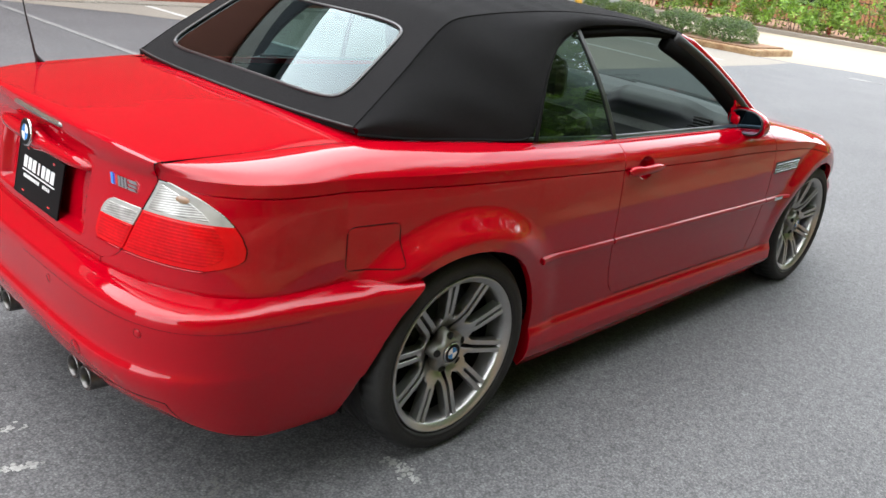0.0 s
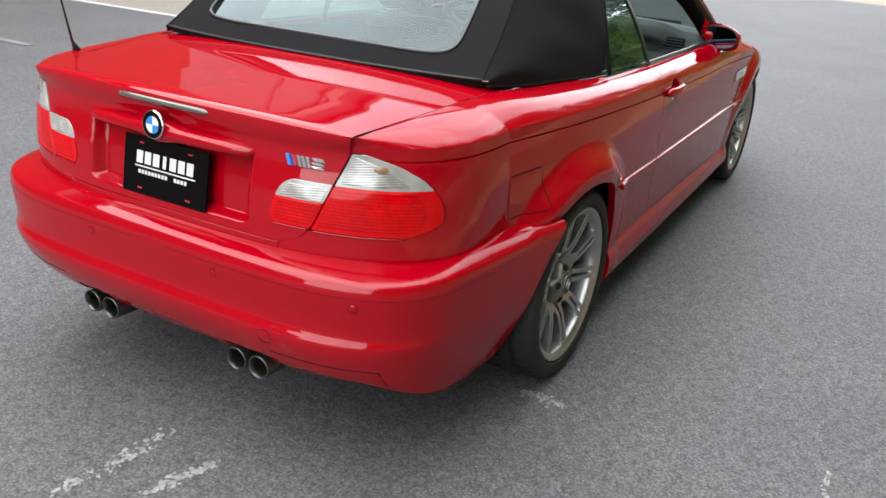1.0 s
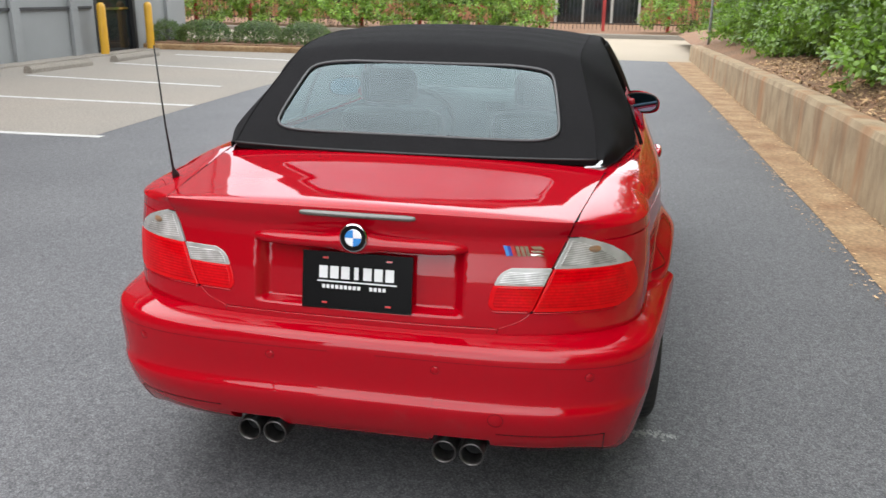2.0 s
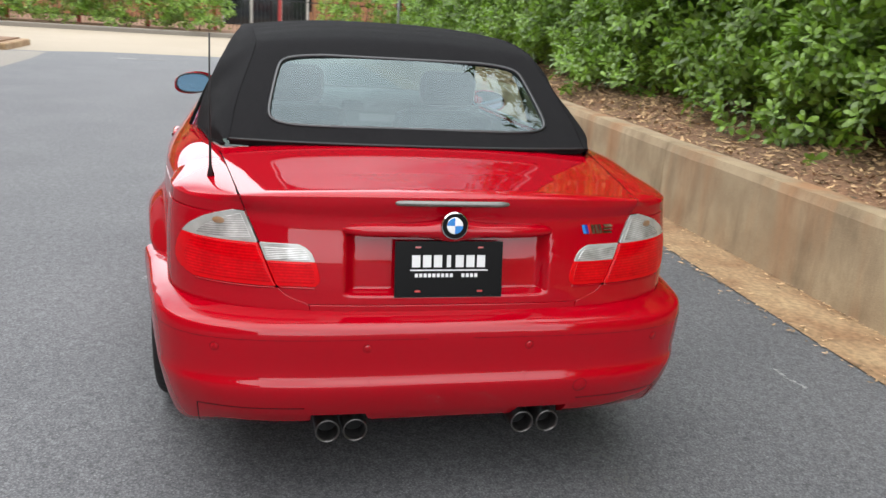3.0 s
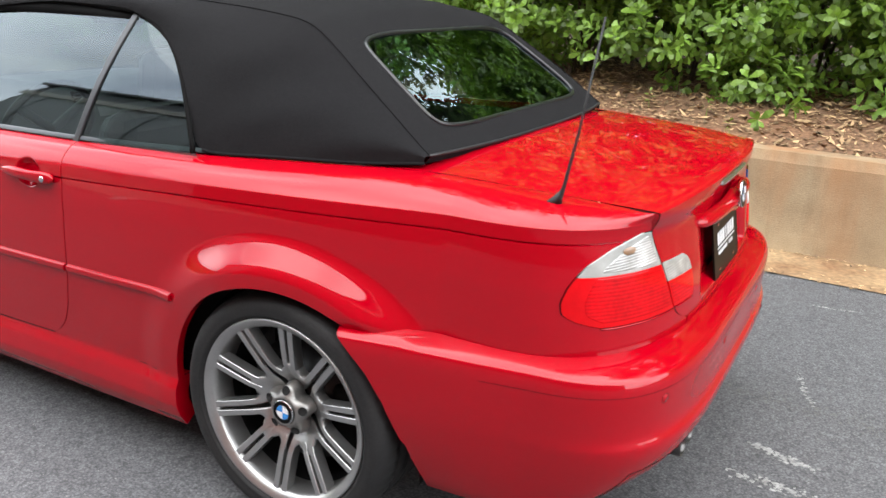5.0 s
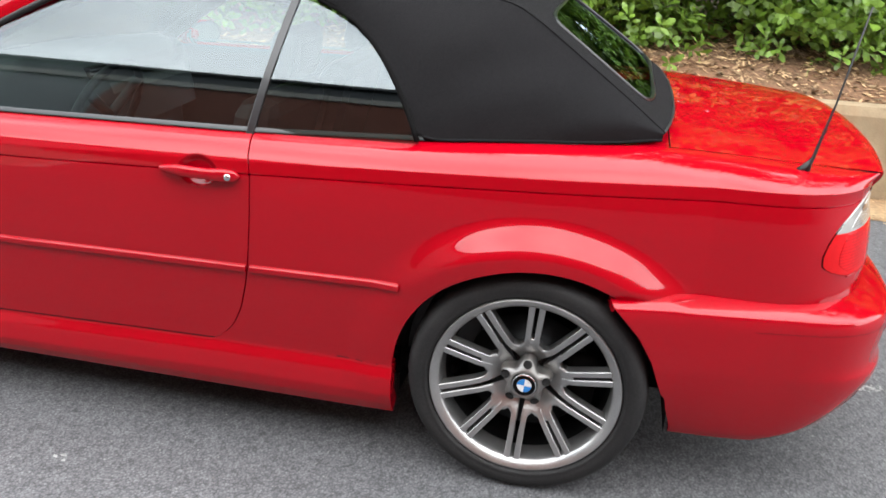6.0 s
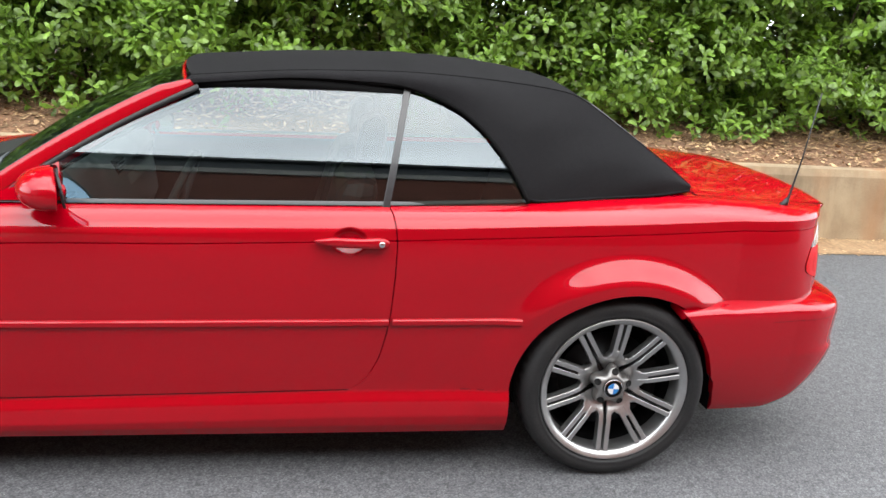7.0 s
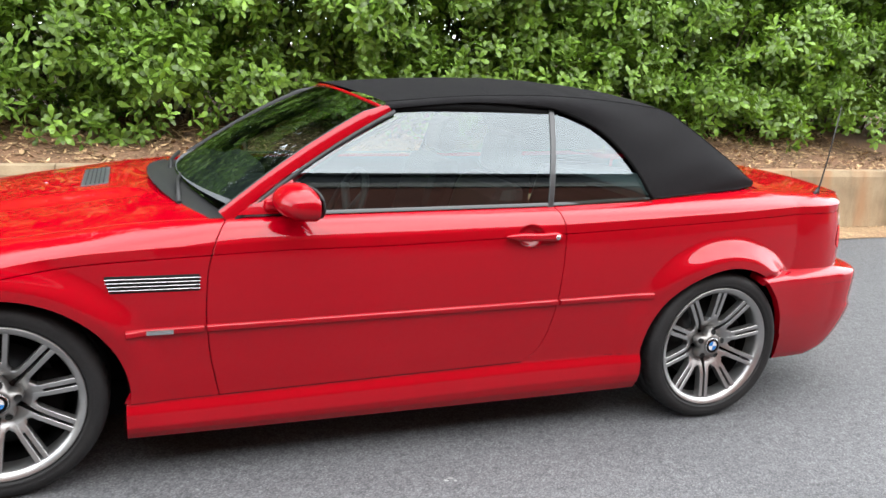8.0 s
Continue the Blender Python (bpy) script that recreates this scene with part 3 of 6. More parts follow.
tagged(boxed("pavement", 2.3, 16.7, 10.5, 10.95, -0.05, 0.035, M_CONCRETE, bevel=0.01), kind="structure")
# bollards, wheel stops
def bollard():
    ob = thing("bollard", "yellow painted steel bollard before the entrance", "bollard", group="yellow bollards")
    v, f = lathe([(0.0, 1.13), (0.05, 1.12), (0.085, 1.08), (0.095, 1.03), (0.095, 0.0)], 20)
    raw("post", [(a, c, b) for a, b, c in v], f, M_YELLOW, ob, smooth=True)
    return ob


b0 = bollard()
b0.location = (14.55, 10.65, 0.03)
copy_thing(b0, pose(16.55, 10.65, 0.03))


def wheel_stop():
    bm = bmesh.new()
    prof = [(-0.09, 0), (-0.085, 0.07), (-0.05, 0.13), (0.05, 0.13), (0.085, 0.07), (0.09, 0)]
    ends = [[bm.verts.new((x, y, z)) for y, z in prof] for x in (-0.9, -0.87, 0.87, 0.9)]
    for a, b in zip(ends, ends[1:]):
        for j in range(len(prof) - 1):
            bm.faces.new((a[j], a[j + 1], b[j + 1], b[j]))
    bm.faces.new(ends[0])
    bm.faces.new(ends[-1][::-1])
    bmesh.ops.recalc_face_normals(bm, faces=bm.faces[:])
    return tagged(part("wheel_stop", bm, M_CONCRETE), "grey concrete wheel stop at the head of a stall", "wheel stop", "wheel stops")


w0 = wheel_stop()
w0.location = (8.75, 9.6, 0)
for x, a in ((6.1, 1), (11.25, -1), (13.9, 2)):
    copy_thing(w0, pose(x, 9.5, 0, 0, 0, a))

# planted island between car park and cross road
bm = bmesh.new()
box(bm, 16.7, 18.8, 5.75, 24, -0.05, 0.14, 0.04)
tagged(part("kerb_island", bm, M_GUTTER), kind="structure")
tagged(boxed("island_bed", 16.85, 18.65, 5.95, 23.8, 0.1, 0.17, M_MULCH), kind="structure")
# far verge behind the cross road
tagged(boxed("kerb_far", 27.5, 27.7, -40, 40, -0.05, 0.15, M_CONCRETE, bevel=0.03), kind="structure")
tagged(boxed("verge", 27.7, 60, -40, 40, -0.05, 0.13, M_MULCH), kind="structure")

fence = thing("fence", "red posts with black iron pickets behind the shrubs", "fence", (30.3, 0, 0.13))
for i in range(18):
    y = -22 + i * 2.4
    boxed("post", -0.06, 0.06, y - 0.06, y + 0.06, 0, 2.6, M_REDSTEEL, fence, 0.01)
for z in (0.25, 1.2):
    boxed("rail", -0.02, 0.02, -22, 18.8, z, z + 0.04, M_IRON, fence)
v, f = [], []
for i in range(270):
    y = -21.9 + i * 0.15
    b = len(v)
    v += [(sx * 0.01, y + sy * 0.01, z) for z in (0.05, 1.35) for sx, sy in ((-1, -1), (1, -1), (1, 1), (-1, 1))]
    f += [(b, b + 1, b + 5, b + 4), (b + 1, b + 2, b + 6, b + 5), (b + 2, b + 3, b + 7, b + 6), (b + 3, b, b + 4, b + 7)]
tagged(raw("pickets", v, f, M_IRON, fence), kind="stuff")
far = thing("far_building", "low orange brick building behind the fence", "building", (40, 0, 0))
boxed("wall", -0.3, 0.3, -34, 34, 0, 5.2, mat("orange brick", (0.2604, 0.1178, 0.0558), 0.9, grain=0.2, grain_scale=12, spread=0.3), far)
for y in (-2.0, -0.7, 0.7, 2.0):
    boxed("entrance_post", -0.5, -0.3, y - 0.06, y + 0.06, 0, 3.0, M_PALEBAND, far)
boxed("entrance_glass", -0.42, -0.34, -1.94, 1.94, 0, 3.0, M_DOORGLASS, far)
for i in range(9):
    boxed("window", -0.36, -0.28, -31 + i * 7.2, -28 + i * 7.2, 0.9, 3.2, M_DOORGLASS, far)
boxed("roof", -0.8, 6, -34.6, 34.6, 5.2, 5.6, M_COPING, far)
post = thing("sign_post", "thin grey steel post at the end of the wall", "post", (18.3, -3.0, 0.2))
tube("pole", [(0, 0, 0), (0, 0, 2.2)], 0.03, M_STUCCO, post)


# ---- plants ----
def leaf_cloud(points, normals, size, per, rng, droop=0.35, wide=0.42):
    """Whorls of folded leaves at shoot tips: vertices and faces."""
    tmpl = np.array([(0, 0, 0), (-wide * 0.5, 0.62, 0.07), (wide * 0.5, 0.62, 0.07), (wide * 0.22, 0.95, -0.04), (-wide * 0.22, 0.95, -0.04)])
    quads = [(0, 2, 1), (1, 2, 3), (1, 3, 4)]
    V, F, b = [], [], 0
    for p, n in zip(points, normals):
        n = n / np.linalg.norm(n)
        s = np.cross(n, (0.3, 0.5, 0.8))
        s /= np.linalg.norm(s)
        t = np.cross(n, s)
        k = rng.integers(per - 2, per + 2)
        a0 = rng.random() * 6.28
        for i in range(k):
            a = a0 + i * 2.4
            lift = 0.15 + 0.75 * (i / k) + rng.normal() * 0.12
            d = (s * np.cos(a) + t * np.sin(a)) * np.cos(lift) + n * np.sin(lift) - np.array((0, 0, droop * (1 - i / k) * 0.6))
            d /= np.linalg.norm(d)
            w = np.cross(d, n + rng.normal(size=3) * 0.15)
            w /= np.linalg.norm(w) + 1e-9
            u = np.cross(w, d)
            L = size * rng.uniform(0.65, 1.15)
            V.append(p + n * 0.012 * i + (tmpl[:, :1] * w + tmpl[:, 1:2] * d + tmpl[:, 2:] * u) * L)
            F += [tuple(q + b for q in quad) for quad in quads]
            b += 5
    return np.concatenate(V), F


def bush_mesh(seed, rx, ry, h, shoots, leaf, per=8):
    """Outer shoots on a lumpy upright body, with a skirt that hangs clear of the soil."""
    rng = np.random.default_rng(seed)
    lob = []
    for i in range(56):
        a, z = i * 2.4 + rng.uniform(-0.4, 0.4), h * (0.04 + 0.88 * rng.random())
        k = rng.uniform(0.55, 0.95) * (1.0 if z < 0.8 * h else 0.75)
        lob.append((math.cos(a) * rx * k, math.sin(a) * ry * k, z, rng.uniform(0.22, 0.38)))
    P, N = [], []
    while len(P) < shoots:
        c = lob[rng.integers(len(lob))]
        d = rng.normal(size=3)
        d /= np.linalg.norm(d)
        if d[0] * c[0] / rx + d[1] * c[1] / ry + 0.7 * d[2] < -0.15:
            continue
        r = c[3] * (0.55 + 0.5 * rng.random() ** 0.5) * np.array((rx, ry, 0.8))
        p = np.array(c[:3]) + d * r
        if p[2] < 0.03 + 0.12 * rng.random() or p[2] > h:
            continue
        if rng.random() < 0.2:
            p = np.array((p[0] * 0.5, p[1] * 0.5, p[2]))
        P.append(p)
        N.append(d + np.array((0, 0, 0.45)) + rng.normal(size=3) * 0.25)
    return leaf_cloud(P, N, leaf, per, rng)


def mound_mesh(seed, rx, ry, h, shoots, leaf):
    """A clipped mound: short shoots close over a low dome."""
    rng = np.random.default_rng(seed)
    P, N = [], []
    for _ in range(shoots):
        d = rng.normal(size=3)
        d[2] = abs(d[2])
        d /= np.linalg.norm(d)
        q = np.sign(d) * np.abs(d) ** 0.8
        P.append(q * np.array((rx, ry, h)) * rng.uniform(0.86, 1.0) + (0, 0, 0.02))
        N.append(d + (0, 0, 0.25) + rng.normal(size=3) * 0.3)
    return leaf_cloud(P, N, leaf, 6, rng)


def make_bush(name, label, group, seed, rx, ry, h, shoots, leaf, m, per=8, stems=5):
    ob = thing(name, label, "shrub", group=group)
    v, f = mound_mesh(seed, rx, ry, h, shoots, leaf) if h < 1 else bush_mesh(seed, rx, ry, h, shoots, leaf, per)
    tagged(raw("foliage", v, f, m, ob), kind="stuff")
    rng = random.Random(seed)
    for i in range(stems):
        a, r = rng.random() * 6.28, rng.uniform(0.25, 0.75)
        x, y = math.cos(a) * r * rx, math.sin(a) * r * ry
        tube("stem", [(x * 0.2, y * 0.2, -0.1), (x * 0.45, y * 0.45, h * 0.25), (x * 0.8, y * 0.8, h * 0.5), (x, y, h * rng.uniform(0.7, 0.9))], [0.016, 0.012, 0.008, 0.004], M_BARK, ob, 6)
    return ob


HEDGE_Y = -4.25
kinds = [make_bush("hedge_bush", "dense evergreen bush with glossy green leaves on the bank", "hedge on the bank", 11 + k, 1.10, 1.05, 2.5 + 0.2 * k, 1980, 0.104, M_LEAF, 8) for k in range(4)]
rear_kind = make_bush("hedge_bush", "dense evergreen bush with glossy green leaves on the bank", "hedge on the bank", 19, 1.1, 1.0, 3.0, 1000, 0.13, M_LEAF, 7)
rng = random.Random(4)
i = 0
x = -7.0
while x < 19:
    y = HEDGE_Y + rng.uniform(-0.3, 0.25)
    m = pose(x, y, bank_z(x, y) - rng.uniform(0.0, 0.25), 0, 0, rng.uniform(0, 360))
    if i < 4:
        kinds[i].matrix_basis = m
    else:
        copy_thing(kinds[rng.randrange(4)], m)
    i += 1
    x += rng.uniform(0.74, 0.96)
x = -6.5
rear_kind.matrix_basis = pose(-7.6, HEDGE_Y - 1.0, bank_z(-7.6, HEDGE_Y - 1.0) + 0.35)
while x < 18:
    y = HEDGE_Y - 1.0 + rng.uniform(-0.2, 0.2)
    copy_thing(rear_kind, pose(x, y, bank_z(x, y) + 0.35, 0, 0, rng.uniform(0, 360)))
    x += rng.uniform(1.05, 1.3)

# clipped shrubs on the island and along the far fence
s0 = make_bush("island_shrub", "low clipped round shrub on the planted island", "island shrubs", 31, 0.62, 0.62, 0.5, 1300, 0.055, M_LEAFDARK, 7, 3)
s0.location = (17.7, 6.95, 0.15)
for k, (dx, y) in enumerate(((0.1, 8.3), (-0.1, 9.7), (0.05, 11.1), (0, 12.6), (0.1, 14.2))):
    copy_thing(s0, pose(17.7 + dx, y, 0.15, 0, 0, 70 * k))
f0 = make_bush("fence_shrub", "yellow-green shrub before the red fence", "shrubs along the fence", 41, 1.15, 1.5, 2.3, 800, 0.15, M_LEAF, 7, 4)
f0.location = (29.1, -3.4, 0.1)
for k, y in enumerate((-9, -6.2, 2.6, 5.0, 7.4, 9.9, 12.5, 15.4, 18.0)):
    copy_thing(f0, pose(29.1 + 0.2 * math.sin(k * 2.1), y, 0.1, 0, 0, 55 * k))


def tree(seed, h, spread, leaves):
    ob = thing("tree", "broad leafy tree behind the hedge", "tree", group="trees behind the hedge")
    rng = random.Random(seed)
    nr = np.random.default_rng(seed)
    trunk = [(0, 0, -0.2), (0.05, 0.03, h * 0.2), (0.1, -0.05, h * 0.42), (0.05, 0.05, h * 0.65), (0.1, 0, h * 0.85)]
    tube("trunk", trunk, [0.17, 0.14, 0.11, 0.07, 0.03], M_BARK, ob, 10)
    P, N = [], []
    for k in range(14):
        a, z = k * 2.4 + rng.random(), h * rng.uniform(0.3, 0.8)
        r = spread * rng.uniform(0.55, 1.0) * (1.15 - abs(z / h - 0.55))
        tip = np.array((math.cos(a) * r, math.sin(a) * r, z + rng.uniform(0.3, 1.0)))
        base = np.array((0.06, 0, z * 0.8))
        tube("limb", [base, base * 0.5 + tip * 0.5 + (0, 0, 0.15), tip], [0.055, 0.035, 0.012], M_BARK, ob, 6)
        for _ in range(leaves // 14):
            d = nr.normal(size=3)
            d /= np.linalg.norm(d)
            P.append(tip * nr.uniform(0.75, 1.05) + d * nr.uniform(0.3, 1.0) * spread * 0.34)
            N.append(d + (0, 0, 0.3))
    v, f = leaf_cloud(P, N, 0.25, 7, nr)
    tagged(raw("crown", v, f, M_LEAFDARK, ob), kind="stuff")
    return ob


t0 = tree(3, 12.0, 3.6, 2200)
t0.location = (3.0, -6.9, 0.9)
for k, (x, y) in enumerate(((-0.6, -7.4), (-4.2, -7.0), (-8.0, -7.5), (6.4, -7.3), (9.8, -6.9), (13.2, -7.4), (16.6, -7.2), (1.2, -9.8))):
    copy_thing(t0, pose(x, y, 0.9, 0, 0, 97 * (k + 1)))

# leaf litter on the bank
rng = np.random.default_rng(8)
V, F = [], []
for i in range(42000):
    x = rng.uniform(-5.5, 11)
    y = -2.84 - 1.9 * rng.random() ** 0.9
    s = 0.008 + 0.032 * rng.random() ** 2.0
    a = rng.random() * 6.28
    d = np.array((math.cos(a), math.sin(a), rng.normal() * 0.25)) * s
    w = np.array((-math.sin(a), math.cos(a), rng.normal() * 0.25)) * s * rng.uniform(0.25, 0.55)
    c = np.array((x, y, bank_z(x, y) + 0.006 + 0.008 * rng.random()))
    b = len(V)
    V += [c - d, c + w * 0.9 - d * 0.2, c + d + (0, 0, s * 0.25), c - w - d * 0.1]
    F += [(b, b + 1, b + 2), (b, b + 2, b + 3)]
for i in range(2600):
    x = rng.uniform(-7, 12)
    y = rng.choice((-2.16, -2.56)) + rng.normal() * 0.05
    s = rng.uniform(0.006, 0.022)
    a = rng.random() * 6.28
    d = np.array((math.cos(a), math.sin(a), 0.0)) * s
    w = np.array((-math.sin(a), math.cos(a), 0.0)) * s * rng.uniform(0.3, 0.6)
    c = np.array((x, max(y, -2.57), 0.009 + 0.004 * rng.random()))
    b = len(V)
    V += [c - d, c + w * 0.9 - d * 0.2, c + d + (0, 0, s * 0.2), c - w - d * 0.1]
    F += [(b, b + 1, b + 2), (b, b + 2, b + 3)]
tagged(raw("leaf_litter", V, F, M_CHIP), "scattered dry brown leaves on the mulched bank", "leaf litter", kind="stuff")

# ---- the car: smooth panels on shared body curves; x along the car, rear axle at 0, left side is +y ----
car = thing("convertible_car", "red two-door convertible with black canvas roof raised, parked on asphalt", "car")
WB, HUB_Z = 2.731, 0.325
side_prof = tab([0.16, 0.20, 0.235, 0.29, 0.318, 0.34, 0.40, 0.50, 0.60, 0.70, 0.78, 0.84, 0.90],
                [0.835, 0.858, 0.866, 0.860, 0.846, 0.848, 0.855, 0.865, 0.872, 0.873, 0.871, 0.866, 0.858], 0.008)
plan_off = tab([-0.75, -0.42, -0.25, 0.0, 0.35, 0.8, 2.0, 2.4, 2.75, 3.0, 3.2], [-0.13, -0.078, -0.048, -0.018, -0.003, 0.0, 0.0, -0.004, -0.02, -0.055, -0.11], 0.18)
zb_t = tab([-1.3, -0.72, -0.4, 0.2, 0.8, 1.45, 1.85, 2.5, 2.9, 3.3], [0.886, 0.886, 0.884, 0.866, 0.840, 0.816, 0.812, 0.780, 0.71, 0.62], 0.15)
ytop_t = tab([-0.9, -0.84, -0.42, -0.29, -0.1, 0.33, 0.8, 2.0, 2.3, 2.8, 3.3], [0.567, 0.576, 0.632, 0.652, 0.690, 0.744, 0.772, 0.780, 0.735, 0.68, 0.60], 0.1)
ztop_t = tab([-0.9, -0.84, -0.42, -0.29, -0.1, 0.33, 0.8, 2.0, 2.3, 2.8, 3.3], [0.941, 0.943, 0.966, 0.975, 0.967, 0.946, 0.928, 0.905, 0.885, 0.815, 0.72], 0.1)
rear_x = tab([0.55, 0.64, 0.70, 0.77, 0.85, 0.89, 0.915, 0.94, 0.96], [-0.905, -0.907, -0.903, -0.894, -0.878, -0.874, -0.880, -0.890, -0.890], 0.015)
X0 = -0.42
VE, VK = 0.2, 0.030


def flare(x, z, xc, amp):
    u = (x - xc) * (1 if xc < 1 else -1)
    d = np.hypot((x - xc) * 0.92, z - HUB_Z)
    fade = np.where(u > 0, 0.25 + 0.75 * step(0.40, 0.68, z) * step(0.40, 0.10, u), 1.0) if xc < 1 else 0.25 + 0.75 * step(0.36, 0.66, z)
    if xc < 1:
        fade = fade * (1 - 0.45 * step(-0.15, -0.24, u) * (1 - step(0.58, 0.655, z)))
    return amp * step(0.482, 0.385, d) * fade * step(0.15, 0.3, z)


def side_y(x, z):
    zq = z + 0.022 * np.clip(x - 0.9, 0, 1.4) * step(0.5, 0.36, z) * step(0.16, 0.24, z)
    return side_prof(zq) + plan_off(x) + flare(x, z, 0.0, 0.053) + flare(x, z, WB, 0.034)


# even steps along the rounded rear corner
_ph = np.linspace(0, np.pi / 2, 800)
def _arc(n):
    xx, yy = 0.47 * np.sin(_ph) ** (2 / n), 0.79 * np.cos(_ph) ** (2 / n)
    s = np.concatenate([[0], np.cumsum(np.hypot(np.diff(xx), np.diff(yy)))])
    return s / s[-1]


_A3 = _arc(3.0)
LREAR = 1.18


def rear_curve(w, hw, xr, n, x0=X0):
    """Point on the rounded tail: w from 0 at the flank to 1 at the middle."""
    ph = np.interp(np.clip(w, 0, 1), _A3, _ph)
    c, s = np.maximum(np.cos(ph), 0), np.sin(ph)
    return x0 - (x0 - xr) * s ** (2 / n), hw * c ** (2 / n)


def body(s, v):
    """The body's skin: s along the car (past X0 round the tail), v the height, and past the shoulder up its curve."""
    s, v = np.broadcast_arrays(np.asarray(s, float), np.asarray(v, float))
    xs = np.maximum(s, X0)
    w = np.clip((X0 - s) / LREAR, 0, 1)
    xx = np.where(s < X0, X0 - 0.47 * np.minimum(w / 0.42, 1), s)
    zb, yt, zt = zb_t(xx), ytop_t(xs), ztop_t(xx)
    T0 = 0.42
    zk = zb + VK
    th = np.clip((v - zk) / (VE - VK), 0, 1) * np.pi / 2
    tq = T0 + (np.pi / 2 - T0) * th / (np.pi / 2)
    z = np.where(v <= zk, v, zk + (zt - zk) * (np.sin(tq) - math.sin(T0)) / (1 - math.sin(T0)))
    y0 = side_y(xs, np.minimum(v, zk))
    c = np.where(v <= zk, 1.0, np.cos(tq) / math.cos(T0))
    hw = yt + (y0 - yt) * c
    xb, yb = rear_curve(w, y0, rear_x(np.minimum(v, zk)), 3.3)
    ut = (X0 - xb) / (X0 - rear_x(np.minimum(v, zk)))
    xt = X0 - 0.474 * ut
    yq = np.where(s < X0, ytop_t(xt), 1.0) * np.maximum(1 - ut ** 25, 0) ** 0.04
    cx = 1 - step(zk, np.maximum(zt, zk + 0.01), z)
    xr, yr = xt + (xb - xt) * cx, yq + (yb - yq) * c
    return np.stack([np.where(s < X0, xr, s), np.where(s < X0, yr, hw), z], -1)


def edge_y(x):
    """Half width of the lid at x."""
    return ytop_t(x)


def s_of_y(y, v):
    """Where round the tail the skin is y metres from the middle, at height v."""
    ss = np.linspace(X0, X0 - LREAR, 300)
    yy = body(ss, np.full(300, v))[:, 1]
    return float(np.interp(-y, -yy, ss))


def arch_z(x, xc, low):
    """Lower edge of a side panel over a wheel opening."""
    d = np.abs(x - xc + 0.012) / 0.386
    return np.where(d < 1, np.maximum(low, 0.31 + 0.372 * np.sqrt(np.maximum(1 - d ** 2, 0))), low)


def panel(sl, sr, lo, hi, surf=body):
    """A patch of the skin between edges sl(v), sr(v) and lo(s), hi(s)."""
    def fn(U, V):
        s = np.zeros_like(U)
        v = np.full_like(U, 0.6)
        for _ in range(6):
            a, b = sl(v), sr(v)
            s = a + (b - a) * U
            v = lo(s) + (hi(s) - lo(s)) * V
        return surf(s, v)
    return fn


def top(s):
    return zb_t(np.where(s < X0, X0 - 0.47 * np.clip((X0 - s) / LREAR / 0.42, 0, 1), s)) + VE


const = lambda c: (lambda q: np.full_like(np.asarray(q, float), c))
door_rear = tab([0.31, 0.322, 0.345, 0.38, 0.44, 0.52, 0.6, 0.72, 0.83, 0.95, 1.06], [0.95, 0.915, 0.876, 0.843, 0.815, 0.795, 0.783, 0.774, 0.772, 0.785, 0.80], 0.01)
door_front = tab([0.30, 0.45, 0.6, 0.75, 0.86, 0.95, 1.06], [2.055, 2.085, 2.098, 2.09, 2.06, 2.03, 2.015], 0.03)
GAP, DOOR_GAP = 0.0026, 0.0037

# --- flank panels in three bands: below the crease, the fine crease groove, and the shoulder
SHOULDER = np.concatenate([np.linspace(0, 0.147, 4), np.linspace(0.15, 0.4, 11), np.linspace(0.45, 1, 9)])
def flank(sheet, sl, sr, lo, nu, nv, rim="", us=None, sl_top=None, surf=body, vs=None, vs_top=SHOULDER):
    zc = lambda s: top(s) - VE
    side = "".join(c for c in rim if c in "lr")
    sheet.patch(panel(sl, sr, lo, lambda s: zc(s) - 0.005, surf), nu, nv, side + ("b" if "b" in rim else ""), us=us, vs=vs)
    sl = sl_top or sl
    def groove(U, V):
        p = panel(sl, sr, lambda s: zc(s) - 0.005, zc, surf)(U, V)
        p[..., 1] -= 0.0065 * np.sin(V * np.pi)
        return p
    sheet.patch(groove, nu, 4, "", us=us)
    sheet.patch(panel(sl, sr, zc, top, surf), nu, 16, vs=vs_top, rim=side + ("t" if "t" in rim else ""), us=us)


def inner(off):
    def fn(s, v):
        p = body(s, v)
        p[..., 1] -= off
        p[..., 0] += off * step(X0, X0 - 0.4, s)
        p[..., 2] -= off * step(0.9, 1.05, v)
        return p
    return fn


# --- rear quarter: over the wheel, then round the corner to the lamps
lamp_front_y = tab([0.690, 0.70, 0.712, 0.73, 0.76, 0.79, 0.815, 0.84, 0.87, 0.89, 0.90], [0.66, 0.70, 0.733, 0.752, 0.752, 0.744, 0.731, 0.712, 0.668, 0.612, 0.574], 0.006)
shut_y = tab([0.62, 0.652, 0.656, 0.662, 0.672, 0.686, 0.705, 0.76, 0.82, 0.895, 0.94, 1.12], [0.385, 0.390, 0.408, 0.428, 0.448, 0.465, 0.480, 0.503, 0.527, 0.560, 0.574, 0.576], 0.004)
_vs = np.linspace(0.6, 1.13, 107)
z_of = lambda v: float(body(np.array(X0 - 0.45), np.array(v))[2])
_sl = np.array([s_of_y(float(lamp_front_y(v)) if v < 0.898 else float(shut_y(z_of(v))), v) for v in _vs])
_ss = np.array([s_of_y(float(shut_y(z_of(v))), v) for v in _vs])
lamp_front_s = lambda v: np.interp(v, _vs, _sl)
shut_s = lambda v: np.interp(v, _vs, _ss)
QX = -0.21
low_q = lambda s: arch_z(s, 0.0, 0.318)
sh = Sheet()
